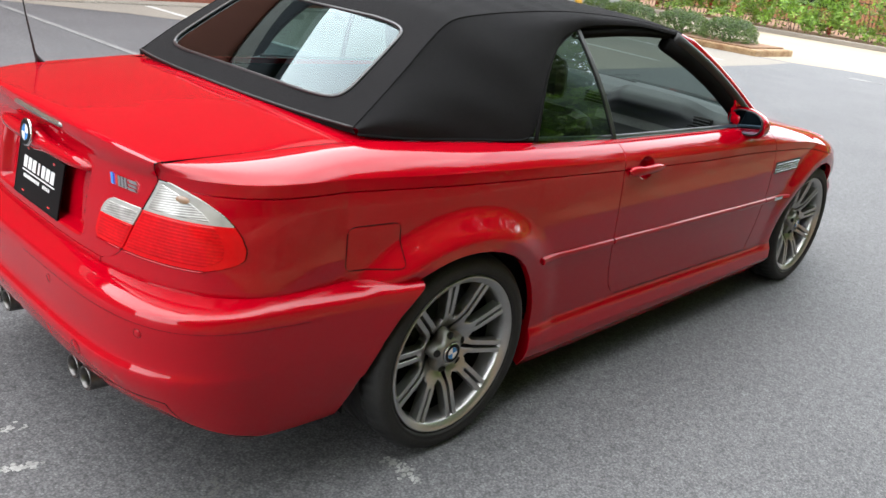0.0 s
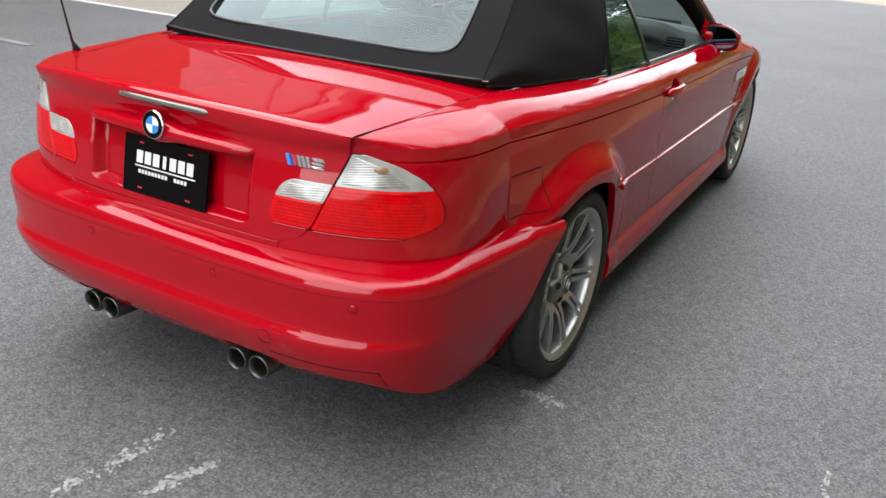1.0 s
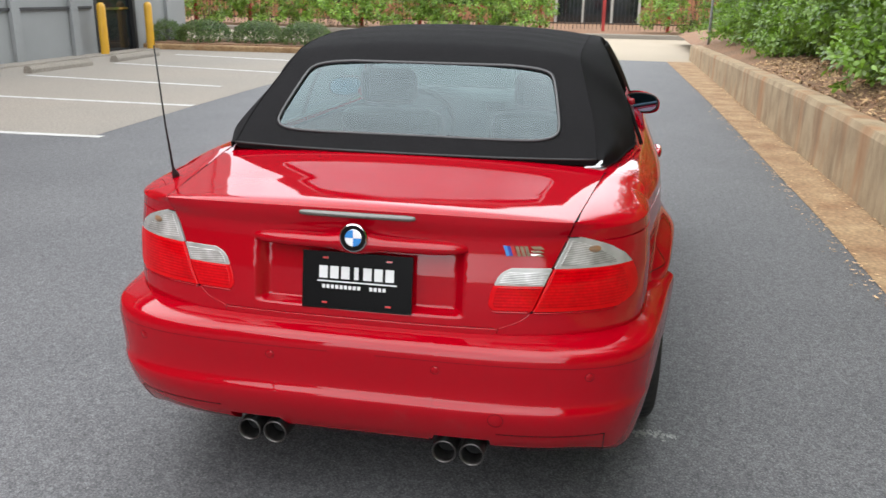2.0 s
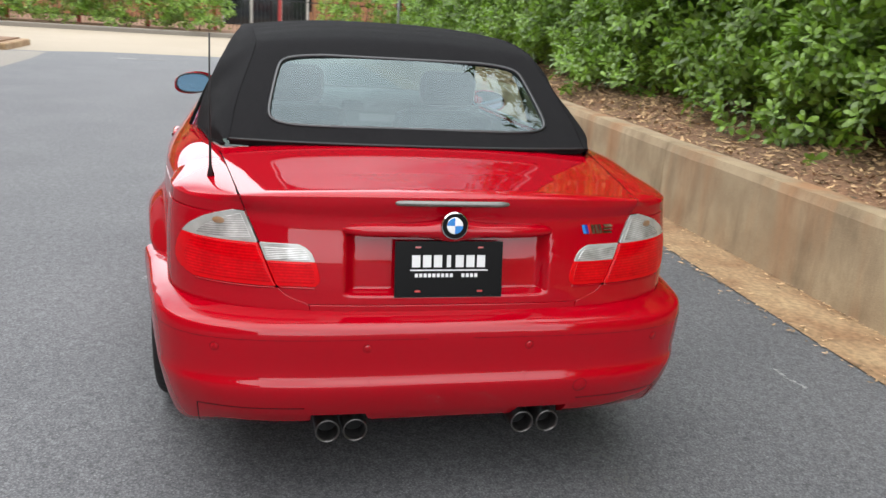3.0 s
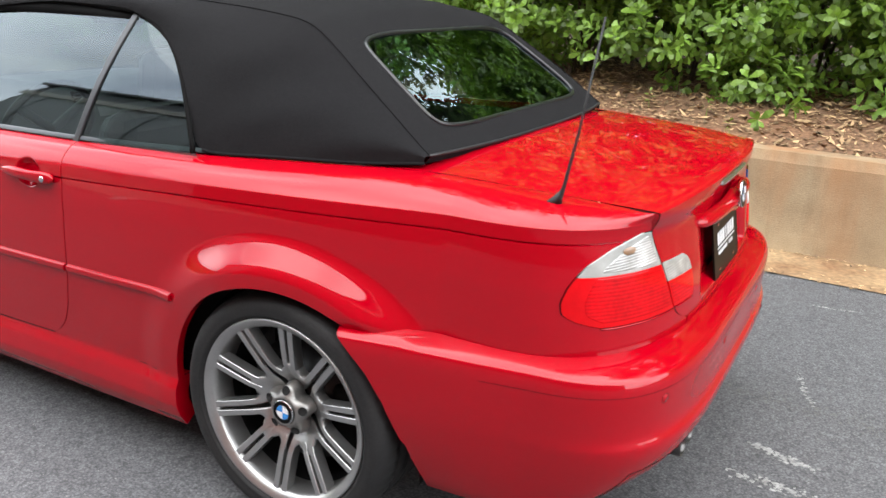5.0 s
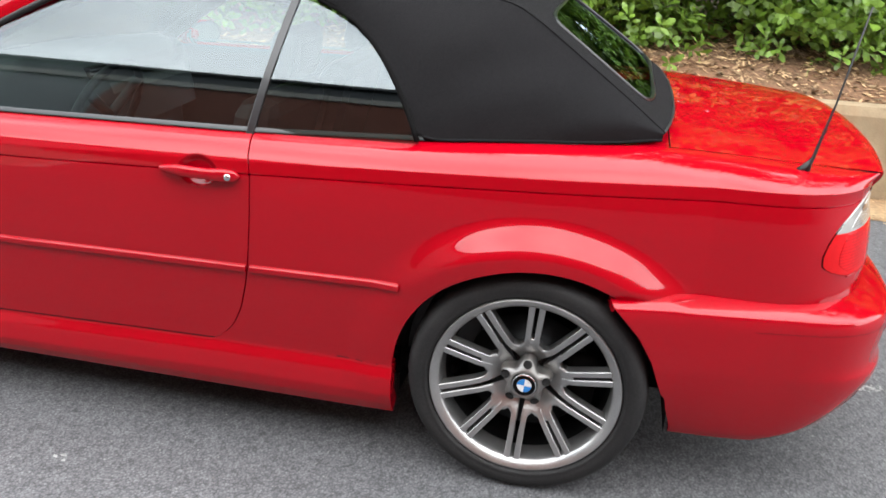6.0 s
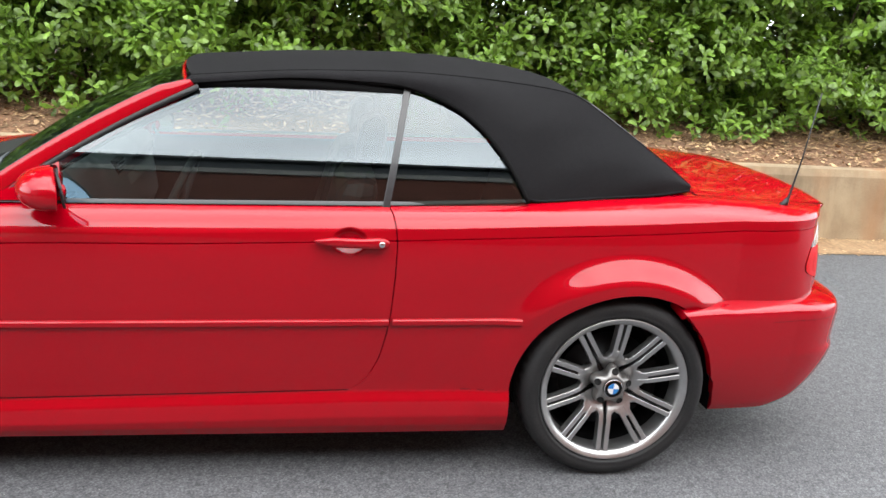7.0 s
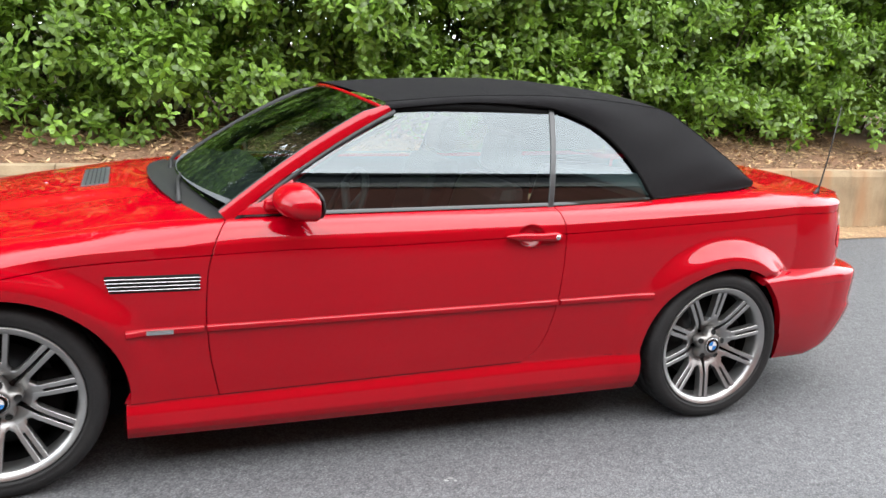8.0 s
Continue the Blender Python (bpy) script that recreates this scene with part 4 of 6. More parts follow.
def arch_steps(xa, xb, xc, n=40):
    """Steps along a panel that crowd where the wheel opening is steep."""
    g = xc - 0.012 + 0.386 * np.sin(np.linspace(-np.pi / 2, np.pi / 2, n))
    g = np.concatenate([[xa], g[(g > xa + 1e-4) & (g < xb - 1e-4)], [xc - 0.012 - 0.3862, xc + 0.3742, xb]])
    g = np.unique(g[(g >= xa) & (g <= xb)])
    return (g - xa) / (xb - xa)


flank(sh, const(QX), const(0.40), low_q, 60, 46, "bt", arch_steps(QX, 0.40, 0.0))
flank(sh, const(0.40), lambda v: door_rear(v) - DOOR_GAP, low_q, 20, 46, "rbt")
flank(sh, lambda v: lamp_front_s(v) + GAP, const(QX), const(0.6935), 60, 60, "", sl_top=lambda v: shut_s(v) + GAP)
sh.patch(panel(lambda v: shut_s(v) + GAP, const(QX), lambda s: np.full_like(s, 0.618), const(0.6935)), 70, 10, "lb")
both(sh, "rear_fender", M_RED, car)
# body strip between the boot lid and the bumper
both(Sheet().patch(panel(const(X0 - LREAR), lambda v: shut_s(v) - GAP, const(0.618), const(0.6465)), 30, 4, "t"), "tail_panel", M_RED, car)

# --- doors
door_low = lambda s: 0.328 - 0.022 * np.clip(s - 0.9, 0, 1.4)
def door_skin(s, v):
    """The body's skin with the handle's bowl pressed into it."""
    p = body(s, v)
    e = ((p[..., 0] - 0.920) / 0.058) ** 2 + ((p[..., 2] - 0.834) / 0.043) ** 2
    p[..., 1] -= 0.019 * step(1.05, 0.15, e)
    return p


sh = Sheet()
us_d = np.concatenate([np.linspace(0, 0.055, 6), np.linspace(0.06, 0.165, 40), np.linspace(0.18, 1, 40)])
vs_d = np.concatenate([np.linspace(0, 0.88, 40), np.linspace(0.885, 1, 26)])
vs_s = np.concatenate([np.linspace(0, 0.45, 34), np.linspace(0.48, 1, 9)])
flank(sh, lambda v: door_rear(v) + DOOR_GAP, lambda v: door_front(v) - DOOR_GAP, door_low, 50, 50, "lrbt", us_d, None, door_skin, vs_d, vs_s)
doors = both(sh, "door", M_RED, car)
# --- front wings
low_f = lambda s: arch_z(s, WB, door_low(s) - 0.002)
sh = Sheet()
flank(sh, lambda v: door_front(v) + DOOR_GAP, const(2.30), low_f, 12, 46, "lbt")
flank(sh, const(2.30), const(3.24), low_f, 90, 46, "bt", arch_steps(2.30, 3.24, WB))
both(sh, "front_fender", M_RED, car)
# --- sills
sill = Sheet().patch(panel(const(0.372), const(2.35), const(0.165), lambda s: door_low(s) - 0.006), 60, 24, "lrbt", 0.05)
both(sill, "side_skirt", M_RED, car)


# --- side rub strips, in three lengths
strip_z = lambda s: 0.562 - 0.015 * (s - 0.36)


def strip_surf(s, v):
    p = body(s, v)
    k = (v - strip_z(s)) / 0.027
    p[..., 1] += 0.011 * (1 - np.abs(2 * np.clip(k, 0, 1) - 1) ** 4)
    return p


for a, b in ((0.355, 0.775), (0.791, 2.093), (2.106, 2.345)):
    both(Sheet().patch(panel(const(a), const(b), strip_z, lambda s: strip_z(s) + 0.027, strip_surf), 30, 8, "lrbt", 0.008), "rub_strip", M_RED, car)

# --- boot lid: deck, lip and tail face in one skin
def deck_z(x, y):
    yt = ytop_t(x)
    k = np.clip(np.abs(y) / yt, 0, 1)
    zc = deck_mid(x)
    return zc + (ztop_t(x) - zc) * k ** 2.4


deck_mid = tab([-0.92, -0.885, -0.86, -0.80, -0.65, -0.45, -0.25], [0.956, 0.962, 0.966, 0.968, 0.974, 0.988, 1.0], 0.02)


def lip_x(y):
    """Plan line of the lip, bowed rearward between the lid's corners."""
    return -0.889 + 0.050 * (np.abs(y) / 0.58) ** 2.4


def lip_drop(y):
    """How far the lip's edge rolls down; none at the lid's corners."""
    return 0.008 - 0.006 * np.clip(np.abs(y) / 0.57, 0, 1) ** 6


def lid_top(U, V):
    k = 2 * V - 1
    x = -0.84 + (-0.30 + 0.84) * U
    y = (ytop_t(x) - 0.004) * k
    for _ in range(4):
        xl = lip_x(y)
        xx = xl + (-0.30 - xl) * U
        y = (edge_y(xx) - 0.0034) * k
    return np.stack([xx, y, deck_z(xx, y) - lip_drop(y) * np.exp(-(xx - xl) / 0.007)], -1)


def tail_face(U, V):
    """From the shut line on one side to the other; V from the lower edge to the lip."""
    v = 0.652 + (0.944 - 0.652) * V
    sgn = np.where(U < 0.5, 1, -1)
    a = np.abs(2 * U - 1)
    y = (shut_y(v) - 0.0032) * a
    hw, xr = side_y(np.full_like(v, X0), np.minimum(v, 0.886)), rear_x(v)
    x = X0 - (X0 - xr) * (1 - np.clip(y / hw, 0, 1) ** 3.3) ** (1 / 3.3)
    p = np.stack([x, y, v], -1)
    # the upper edge follows the lip
    t = step(0.893, 0.944, v)
    p[..., 0] += t * (lip_x(p[..., 1]) - p[..., 0])
    p[..., 2] += t * (deck_z(lip_x(p[..., 1]), p[..., 1]) - lip_drop(p[..., 1]) - p[..., 2] - (0.944 - v))
    # number plate recess under the grip moulding
    yy = p[..., 1]
    r = step(0.300, 0.262, yy) * step(0.672, 0.690, v) * step(0.862, 0.845, v)
    p[..., 0] += 0.034 * r
    p[..., 1] *= sgn
    return p


sh = Sheet()
sh.patch(lid_top, 10, 48, "", out=(-0.6, 0, 0.5), us=np.concatenate([np.linspace(0, 0.06, 9), np.linspace(0.09, 1, 30)]))
sh.patch(tail_face, 120, 70, "b", out=(0, 0, 0.8), us=np.linspace(0, 1, 121))
lid = sh.link("boot_lid", M_RED, car)


# --- painted deck that runs on under the roof's rear corners
def deck_ledge(U, V):
    x = -0.297 + 0.22 * U
    y = 0.30 + (ytop_t(x) - 0.30) * V
    return np.stack([x, y, deck_z(np.minimum(x, -0.26), y) - 0.003 - 0.10 * np.maximum(x + 0.27, 0) * (1 - V)], -1)


both(Sheet().patch(deck_ledge, 8, 12, "", out=(-0.2, 0.5, 0.5)), "deck_ledge", M_RED, car)

# --- painted return that closes the corner between fender and lid
_rv = np.linspace(0.88, 1.06, 60)
_rp = body(shut_s(_rv) + GAP, _rv)


def corner(U, V):
    z = 0.888 + 0.056 * V
    far = np.stack([np.interp(z, _rp[:, 2], _rp[:, i]) for i in range(3)], -1)
    near = tail_face(np.zeros_like(z), (np.minimum(z, 0.942) - 0.652) / 0.292)
    near = near + np.array((0.002, 0.0015, -0.001))
    return far + (near - far) * U[..., None]


both(Sheet().patch(corner, 4, 16, "", out=(-0.6, 0.4, 0.9)), "fender_return", M_RED, car)


# --- tail lamps
def lamp_surf(s, v):
    p = body(s, v)
    d = body(s + 0.004, v) - body(s - 0.004, v)
    n = np.stack([d[..., 1], -d[..., 0], 0 * d[..., 0]], -1)
    n /= np.linalg.norm(n, axis=-1, keepdims=True)
    n *= np.where(n[..., 1:2] * 1.0 - n[..., :1] < 0, -1, 1)
    return p + n * 0.003


def raised(off):
    """The lamp's skin, lifted a little further out."""
    def fn(s, v):
        p = lamp_surf(s, v)
        w = np.clip((X0 - s) / LREAR, 0, 1)
        p[..., 0] -= off * step(0.0, 0.45, w)
        p[..., 1] += off * step(0.5, 0.1, w)
        return p
    return fn


def lamp(name, material, sl, sr, lo, hi, label, inset, core, core_material, core_label, nu=34):
    """One lens with its smooth border, and the ribbed core that shows inside the border."""
    obs = both(Sheet().patch(panel(sl, sr, lo, hi, lamp_surf), nu, 14, "lrbt", 0.02), name, material, car, label)
    l, r, b, t = inset
    sheet = Sheet().patch(panel(lambda v: sl(v) + l, lambda v: sr(v) - r, lambda q: lo(q) + b, lambda q: hi(q) - t, raised(0.0012)), nu, 12, "lrbt", 0.0035)
    for ob, mirror in zip(obs, (False, True)):
        sheet.link(core, core_material, ob, core_label, mirror)
    return obs


inner_y = tab([0.68, 0.70, 0.715, 0.75, 0.79, 0.805, 0.815, 0.825], [0.42, 0.375, 0.362, 0.368, 0.384, 0.398, 0.42, 0.46], 0.006)
_si = np.array([s_of_y(float(inner_y(v)), v) for v in _vs])
inner_s = lambda v: np.interp(v, _vs, _si)
l_in, l_out = (lambda v: shut_s(v) + 2 * GAP), (lambda v: lamp_front_s(v) - GAP)
lamp("tail_lamp_red", M_LENSRED, l_in, l_out, const(0.700), const(0.8125), "red outer tail lamp lens", (0.006, 0.060, 0.012, 0.004), "reflector", M_LENSDEEP, "ribbed red reflector behind the lens")
clear_lamps = lamp("tail_lamp_clear", M_LENSFRAME, l_in, l_out, const(0.8155), const(0.8945), "clear outer indicator lens with frosted border", (0.014, 0.060, 0.008, 0.008), "reflector", M_LENSCLEAR, "ribbed silver reflector behind the lens")


def bulb(U, V):
    """The amber bulb that shows through the clear lens."""
    r, a = V, U * math.tau
    s = -0.905 + 0.022 * r * np.cos(a)
    v = 0.864 + 0.009 * r * np.sin(a)
    return raised(0.0025)(s, v) - np.stack([0.002 * (1 - r ** 2), 0 * r, 0 * r], -1)


for ob, mirror in zip(clear_lamps, (False, True)):
    Sheet().patch(bulb, 20, 3, "").link("bulb", M_AMBER, ob, "amber indicator bulb behind the clear lens", mirror)
l_shut = lambda v: shut_s(v) - 2 * GAP
lamp("reverse_lamp", M_LENSFRAME, inner_s, l_shut, const(0.770), const(0.814), "clear reversing lamp lens with frosted border", (0.012, 0.006, 0.004, 0.011), "reflector", M_LENSCLEAR, "ribbed silver reflector behind the lens", 20)
lamp("inner_lamp_red", M_LENSRED, inner_s, l_shut, const(0.702), const(0.7675), "red inner tail lamp lens", (0.014, 0.006, 0.010, 0.004), "reflector", M_LENSDEEP, "ribbed red reflector behind the lens", 20)
# black seals round the lamps, and the fine painted lip below them
lamp_v = np.linspace(0.699, 0.8965, 34)
for sg in (1, -1):
    at = lambda s, v: tuple(lamp_surf(np.array(float(s)), np.array(float(v))) * (1, sg, 1) + np.array((0.0012, -0.0012 * sg, 0)))
    tube("lamp_seal", [at(lamp_front_s(v) - 0.001, v) for v in lamp_v] + [at(q, 0.897) for q in np.linspace(lamp_front_s(0.8965), shut_s(0.8965), 8)], 0.0013, M_DARK, car, 5)
    tube("lamp_seal", [at(q, 0.698) for q in np.linspace(float(lamp_front_s(0.70)), float(shut_s(0.70)), 24)], 0.0013, M_DARK, car, 5)
    tube("lamp_lip", [at(q, 0.6945) for q in np.linspace(float(lamp_front_s(0.70)) - 0.004, float(shut_s(0.70)) + 0.004, 24)], 0.0022, M_RED, car, 6)
    tube("lamp_lip", [at(q, 0.6965) for q in np.linspace(float(shut_s(0.70)) - 0.008, float(inner_s(0.70)) - 0.006, 16)], 0.0022, M_RED, lid, 6)

# --- rear bumper: its own profile, swept from the wheel opening round the tail
BP = np.arange(13.0)
b_z = tab(BP, [0.640, 0.634, 0.612, 0.585, 0.548, 0.490, 0.458, 0.438, 0.415, 0.36, 0.295, 0.235, 0.210], 0.45)
b_xr = tab(BP, [-0.885, -0.925, -0.957, -0.968, -0.966, -0.961, -0.962, -0.975, -0.974, -0.958, -0.937, -0.905, -0.86], 0.45)
b_hw = tab(BP, [0.806, 0.820, 0.830, 0.834, 0.833, 0.830, 0.827, 0.825, 0.821, 0.812, 0.798, 0.781, 0.766], 0.45)
XB = -0.36


def bumper(s, v):
    s, v = np.broadcast_arrays(np.asarray(s, float), np.asarray(v, float))
    w = np.clip((XB - s) / 1.24, 0, 1)
    xs = np.maximum(s, XB)
    hw = b_hw(v) + 0.045 * (xs - XB) * (v > -1)
    z = b_z(v) + 0.062 * step(0.14, 0.5, w) * step(8.0, 11.5, v)
    x, y = rear_curve(w, hw, b_xr(v), 4.5, XB)
    # the top edge tucks in against the body
    xi, yi = rear_curve(w, 0.775, -0.885, 3.0, XB)
    k = step(-0.2, 2.3, v)
    x, y = xi + (x - xi) * k, yi + (y - yi) * k
    x, y = np.where(s < XB, x, s), np.where(s < XB, y, hw)
    # ahead of the corner it swells to meet the flare over the wheel
    y = y + 0.060 * np.clip((x + 0.66) / 0.45, 0, 1.05) ** 1.1 * step(0.2, 2.2, v) * step(0.02, 0.44, z)
    return np.stack([x, y, z], -1)


_bs = np.linspace(XB - 0.12, XB, 60)
_bx = bumper(_bs, np.full(60, 11.0))[:, 0]


def bumper_front(v):
    x = np.interp(b_z(v), [0.20, 0.236, 0.318, 0.375, 0.46, 0.53, 0.592, 0.615, 0.65], [-0.405, -0.400, -0.374, -0.353, -0.322, -0.282, -0.228, -0.206, -0.180])
    return np.where(x < XB, np.interp(x, _bx, _bs), x)


_sb = np.linspace(XB, XB - 1.24, 400)
_yb = bumper(_sb, np.full(400, 11.0))[:, 1]
def bumper_low(s):
    y = np.where(s > XB, 0.85, np.interp(-s, -_sb, _yb))
    return 12.0 - 2.0 * step(0.205, 0.222, y) * step(0.392, 0.372, y)


sh = Sheet()
us_b = np.concatenate([np.linspace(0, 0.10, 12), np.linspace(0.105, 0.32, 70), np.linspace(0.33, 0.8, 60), np.linspace(0.81, 1.0, 14)])
for sg in (1, -1):
    def half(U, V, sg=sg):
        p = panel(const(XB - 1.24), bumper_front, const(0.0), bumper_low, bumper)(U, V)
        p[..., 1] *= sg
        return p
    sh.patch(half, 10, 60, "rt", 0.03, us=us_b)
bump_ob = sh.link("rear_bumper", M_RED, car)

# --- inner skin behind the shut lines, floor and wheel housings, near-black for deep shade
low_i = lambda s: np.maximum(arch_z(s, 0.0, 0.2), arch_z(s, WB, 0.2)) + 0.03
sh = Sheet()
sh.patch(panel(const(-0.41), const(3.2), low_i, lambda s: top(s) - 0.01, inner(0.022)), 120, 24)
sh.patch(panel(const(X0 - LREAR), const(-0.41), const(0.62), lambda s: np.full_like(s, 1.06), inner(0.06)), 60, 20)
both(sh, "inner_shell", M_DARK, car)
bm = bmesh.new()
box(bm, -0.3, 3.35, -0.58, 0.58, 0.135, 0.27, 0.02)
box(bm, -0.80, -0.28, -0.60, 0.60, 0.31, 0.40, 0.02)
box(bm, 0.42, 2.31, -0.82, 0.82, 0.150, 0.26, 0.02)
# added dark blocks aft of the rear tyres stand in for shadow there
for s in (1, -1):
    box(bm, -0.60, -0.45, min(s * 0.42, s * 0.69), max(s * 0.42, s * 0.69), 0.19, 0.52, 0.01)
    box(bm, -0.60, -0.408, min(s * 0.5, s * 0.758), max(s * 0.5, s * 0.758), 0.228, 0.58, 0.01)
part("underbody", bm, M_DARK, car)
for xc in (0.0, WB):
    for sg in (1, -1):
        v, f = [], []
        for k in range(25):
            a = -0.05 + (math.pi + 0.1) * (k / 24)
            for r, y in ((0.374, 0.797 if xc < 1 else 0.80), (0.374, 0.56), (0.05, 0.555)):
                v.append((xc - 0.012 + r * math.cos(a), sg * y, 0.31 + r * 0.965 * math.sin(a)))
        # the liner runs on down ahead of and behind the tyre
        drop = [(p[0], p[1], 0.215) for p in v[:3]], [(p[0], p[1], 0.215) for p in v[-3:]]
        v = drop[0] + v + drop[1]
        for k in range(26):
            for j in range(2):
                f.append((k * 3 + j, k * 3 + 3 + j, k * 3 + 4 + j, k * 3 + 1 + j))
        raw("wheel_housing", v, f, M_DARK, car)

# --- bonnet, cowl, nose
def bonnet(U, V):
    k = 2 * V - 1
    xr = 2.075 + 0.17 * (1 - k ** 2)
    xf = 3.40 - 0.28 * np.abs(k) ** 2.5
    x = xr + (xf - xr) * U
    yt = ytop_t(x) - 0.004
    y = yt * k
    dome = 0.018 * step(0.52, 0.34, np.abs(k)) * step(0.0, 0.15, U)
    return np.stack([x, y, ztop_t(x) + 0.031 * (1 - np.abs(k) ** 2.2) + dome], -1)


Sheet().patch(bonnet, 50, 60, "lrbt", 0.02, out=(2.7, 0, 0.3)).link("bonnet", M_RED, car)


def nose(U, V):
    a = (2 * U - 1)
    ph = a * np.pi / 2
    z = 0.2 + 0.53 * V
    xf = 3.50 - 0.10 * V ** 3 - 0.05 * (1 - V) ** 2
    hw = np.interp(V, [0, 0.5, 1], [0.80, 0.80, 0.70])
    return np.stack([3.05 + (xf - 3.05) * np.cos(ph) ** (2 / 3.2), hw * np.sign(a) * np.abs(np.sin(ph)) ** (2 / 3.2), z], -1)


Sheet().patch(nose, 80, 14, "tb", out=(3.0, 0, 0.4)).link("front_bumper", M_RED, car)


def cowl(U, V):
    k = 2 * V - 1
    x0 = 2.085 + 0.17 * (1 - k ** 2)
    x1 = 1.985 + 0.15 * (1 - k ** 2)
    x = x0 + (x1 - x0) * U
    y = 0.765 * k
    return np.stack([x, y, 0.885 + 0.056 * (1 - k ** 2) - 0.008 * np.sin(U * np.pi)], -1)


Sheet().patch(cowl, 8, 40, "", out=(2, 0, 0.3)).link("cowl", M_BLACK, car, "black plastic cowl below the windscreen")


def grille(U, V):
    k = -0.56 + 0.80 * V
    x = 2.400 + 0.095 * U
    xr, xf = 2.075 + 0.17 * (1 - k ** 2), 3.40 - 0.28 * np.abs(k) ** 2.5
    p = bonnet((x - xr) / (xf - xr), (k + 1) / 2)
    p[..., 2] += 0.003
    return p


gr = Sheet().patch(grille, 8, 24, "lrbt", 0.01, out=(2.4, -0.1, 0.3)).link("bonnet_grille", M_GRILLE, car, "grey plastic air intake grille in the bonnet")
for k in range(1, 6):
    tube("slat", [tuple(grille(np.array(k / 6), np.array(v)) + np.array((0, 0, 0.001))) for v in np.linspace(0.02, 0.98, 16)], 0.002, M_BLACK, gr, 5)
for y0, y1 in ((0.55, -0.05), (-0.02, -0.55)):
    tube("wiper", [(2.16, y0, 0.915), (2.15, (y0 + y1) / 2, 0.945), (2.10, y1, 0.948)], 0.009, M_BLACK, car, 6)

# --- windscreen frame and glass
def screen(U, V):
    k = 2 * U - 1
    b = np.stack([1.995 + 0.15 * (1 - k ** 2), 0.755 * k, 0.905 + 0.042 * (1 - k ** 2)], -1)
    t = np.stack([1.435 + 0.065 * (1 - k ** 2), 0.585 * k, 1.272 + 0.040 * (1 - k ** 2)], -1)
    p = b + (t - b) * V[..., None]
    p[..., 2] += 0.022 * np.sin(V * np.pi)
    p[..., 0] += 0.012 * np.sin(V * np.pi)
    return p


ws = Sheet().patch(screen, 30, 16, "", out=(1.2, 0, 0.8)).link("windscreen", M_SCREEN, car, "raked windscreen glass")
ws.visible_shadow = False


def pillar(U, V):
    """A pillar: an oval bar from the wing to the roof header."""
    a = V * math.tau
    b, t = np.array((2.02, 0.778, 0.895)), np.array((1.418, 0.606, 1.272))
    c = b + (t - b) * U[..., None]
    c[..., 2] += 0.022 * np.sin(U * np.pi)
    w = (0.031 + 0.006 * (1 - U)) * (1 - 0.55 * step(0.86, 1.0, U))
    c[..., 0] += w * np.cos(a) * 0.8
    c[..., 2] += w * np.cos(a) * 0.9
    c[..., 1] += 0.018 * np.sin(a) - 0.004
    return c


for sg in (False, True):
    Sheet().patch(lambda U, V: pillar(U, 0.06 + 0.50 * V), 16, 14, "", out=(1.72, 0.69, 1.08)).link("windscreen_pillar", M_RED, car, "", sg)
    Sheet().patch(lambda U, V: pillar(U, 0.56 + 0.50 * V), 16, 14, "", out=(1.72, 0.69, 1.08)).link("pillar_inside", M_BLACK, car, "black inner face of the windscreen pillar", sg)
    s = -1 if sg else 1
    tube("pillar_seal", [(2.0 - 0.60 * k, s * (0.790 - 0.172 * k), 0.890 + 0.37 * k + 0.022 * math.sin(k * math.pi)) for k in np.linspace(0, 1.0, 9)], 0.009, M_BLACK, car, 8)
    if s < 0:
        tube("pillar_seal", [(1.985 - 0.60 * k, s * (0.772 - 0.168 * k), 0.905 + 0.36 * k + 0.027 * math.sin(k * math.pi)) for k in np.linspace(0.06, 1, 9)], 0.026, M_BLACK, car, 10)
    # wide black trim inside the pillar and along the roof rail
    tube("pillar_trim", [(1.945 - 0.60 * k, s * (0.752 - 0.160 * k), 0.895 + 0.345 * k + 0.03 * math.sin(k * math.pi)) for k in np.linspace(0, 1, 9)], 0.031 if s < 0 else 0.008, M_DARK, car, 10)
    tube("rail_trim", [(1.40 - 0.66 * k, s * (0.590 - 0.012 * k), 1.252 + 0.028 * math.sin((0.25 + 0.6 * k) * math.pi)) for k in np.linspace(0, 1, 9)], 0.019, M_DARK, car, 10)
tube("roof_header", [(1.438 + 0.065 * (1 - (y / 0.6) ** 2), y, 1.270 + 0.04 * (1 - (y / 0.6) ** 2)) for y in np.linspace(-0.605, 0.605, 25)], 0.007, M_RED, car, 10)

# --- side glass
def glass_y(z):
    return 0.776 - 0.541 * (z - 0.929) + 0.02 * np.sin(np.clip((z - 0.92) / 0.37, 0, 1) * np.pi)


bp_x = tab([0.90, 0.93, 1.285, 1.35], [0.81, 0.804, 0.735, 0.722], 0.02)
ap_x = tab([0.90, 0.93, 1.05, 1.16, 1.25, 1.30], [2.0, 1.965, 1.80, 1.62, 1.46, 1.36], 0.02)
rail_z = tab([0.70, 0.80, 0.95, 1.2, 1.36, 1.47, 1.6], [1.286, 1.291, 1.297, 1.294, 1.280, 1.262, 1.23], 0.05)
arc_x = tab([0.90, 0.945, 1.0, 1.06, 1.12, 1.18, 1.23, 1.27, 1.30], [0.33, 0.338, 0.365, 0.40, 0.442, 0.497, 0.562, 0.66, 0.76], 0.02)
gsurf = lambda s, v: np.stack([s, glass_y(v), v], -1)
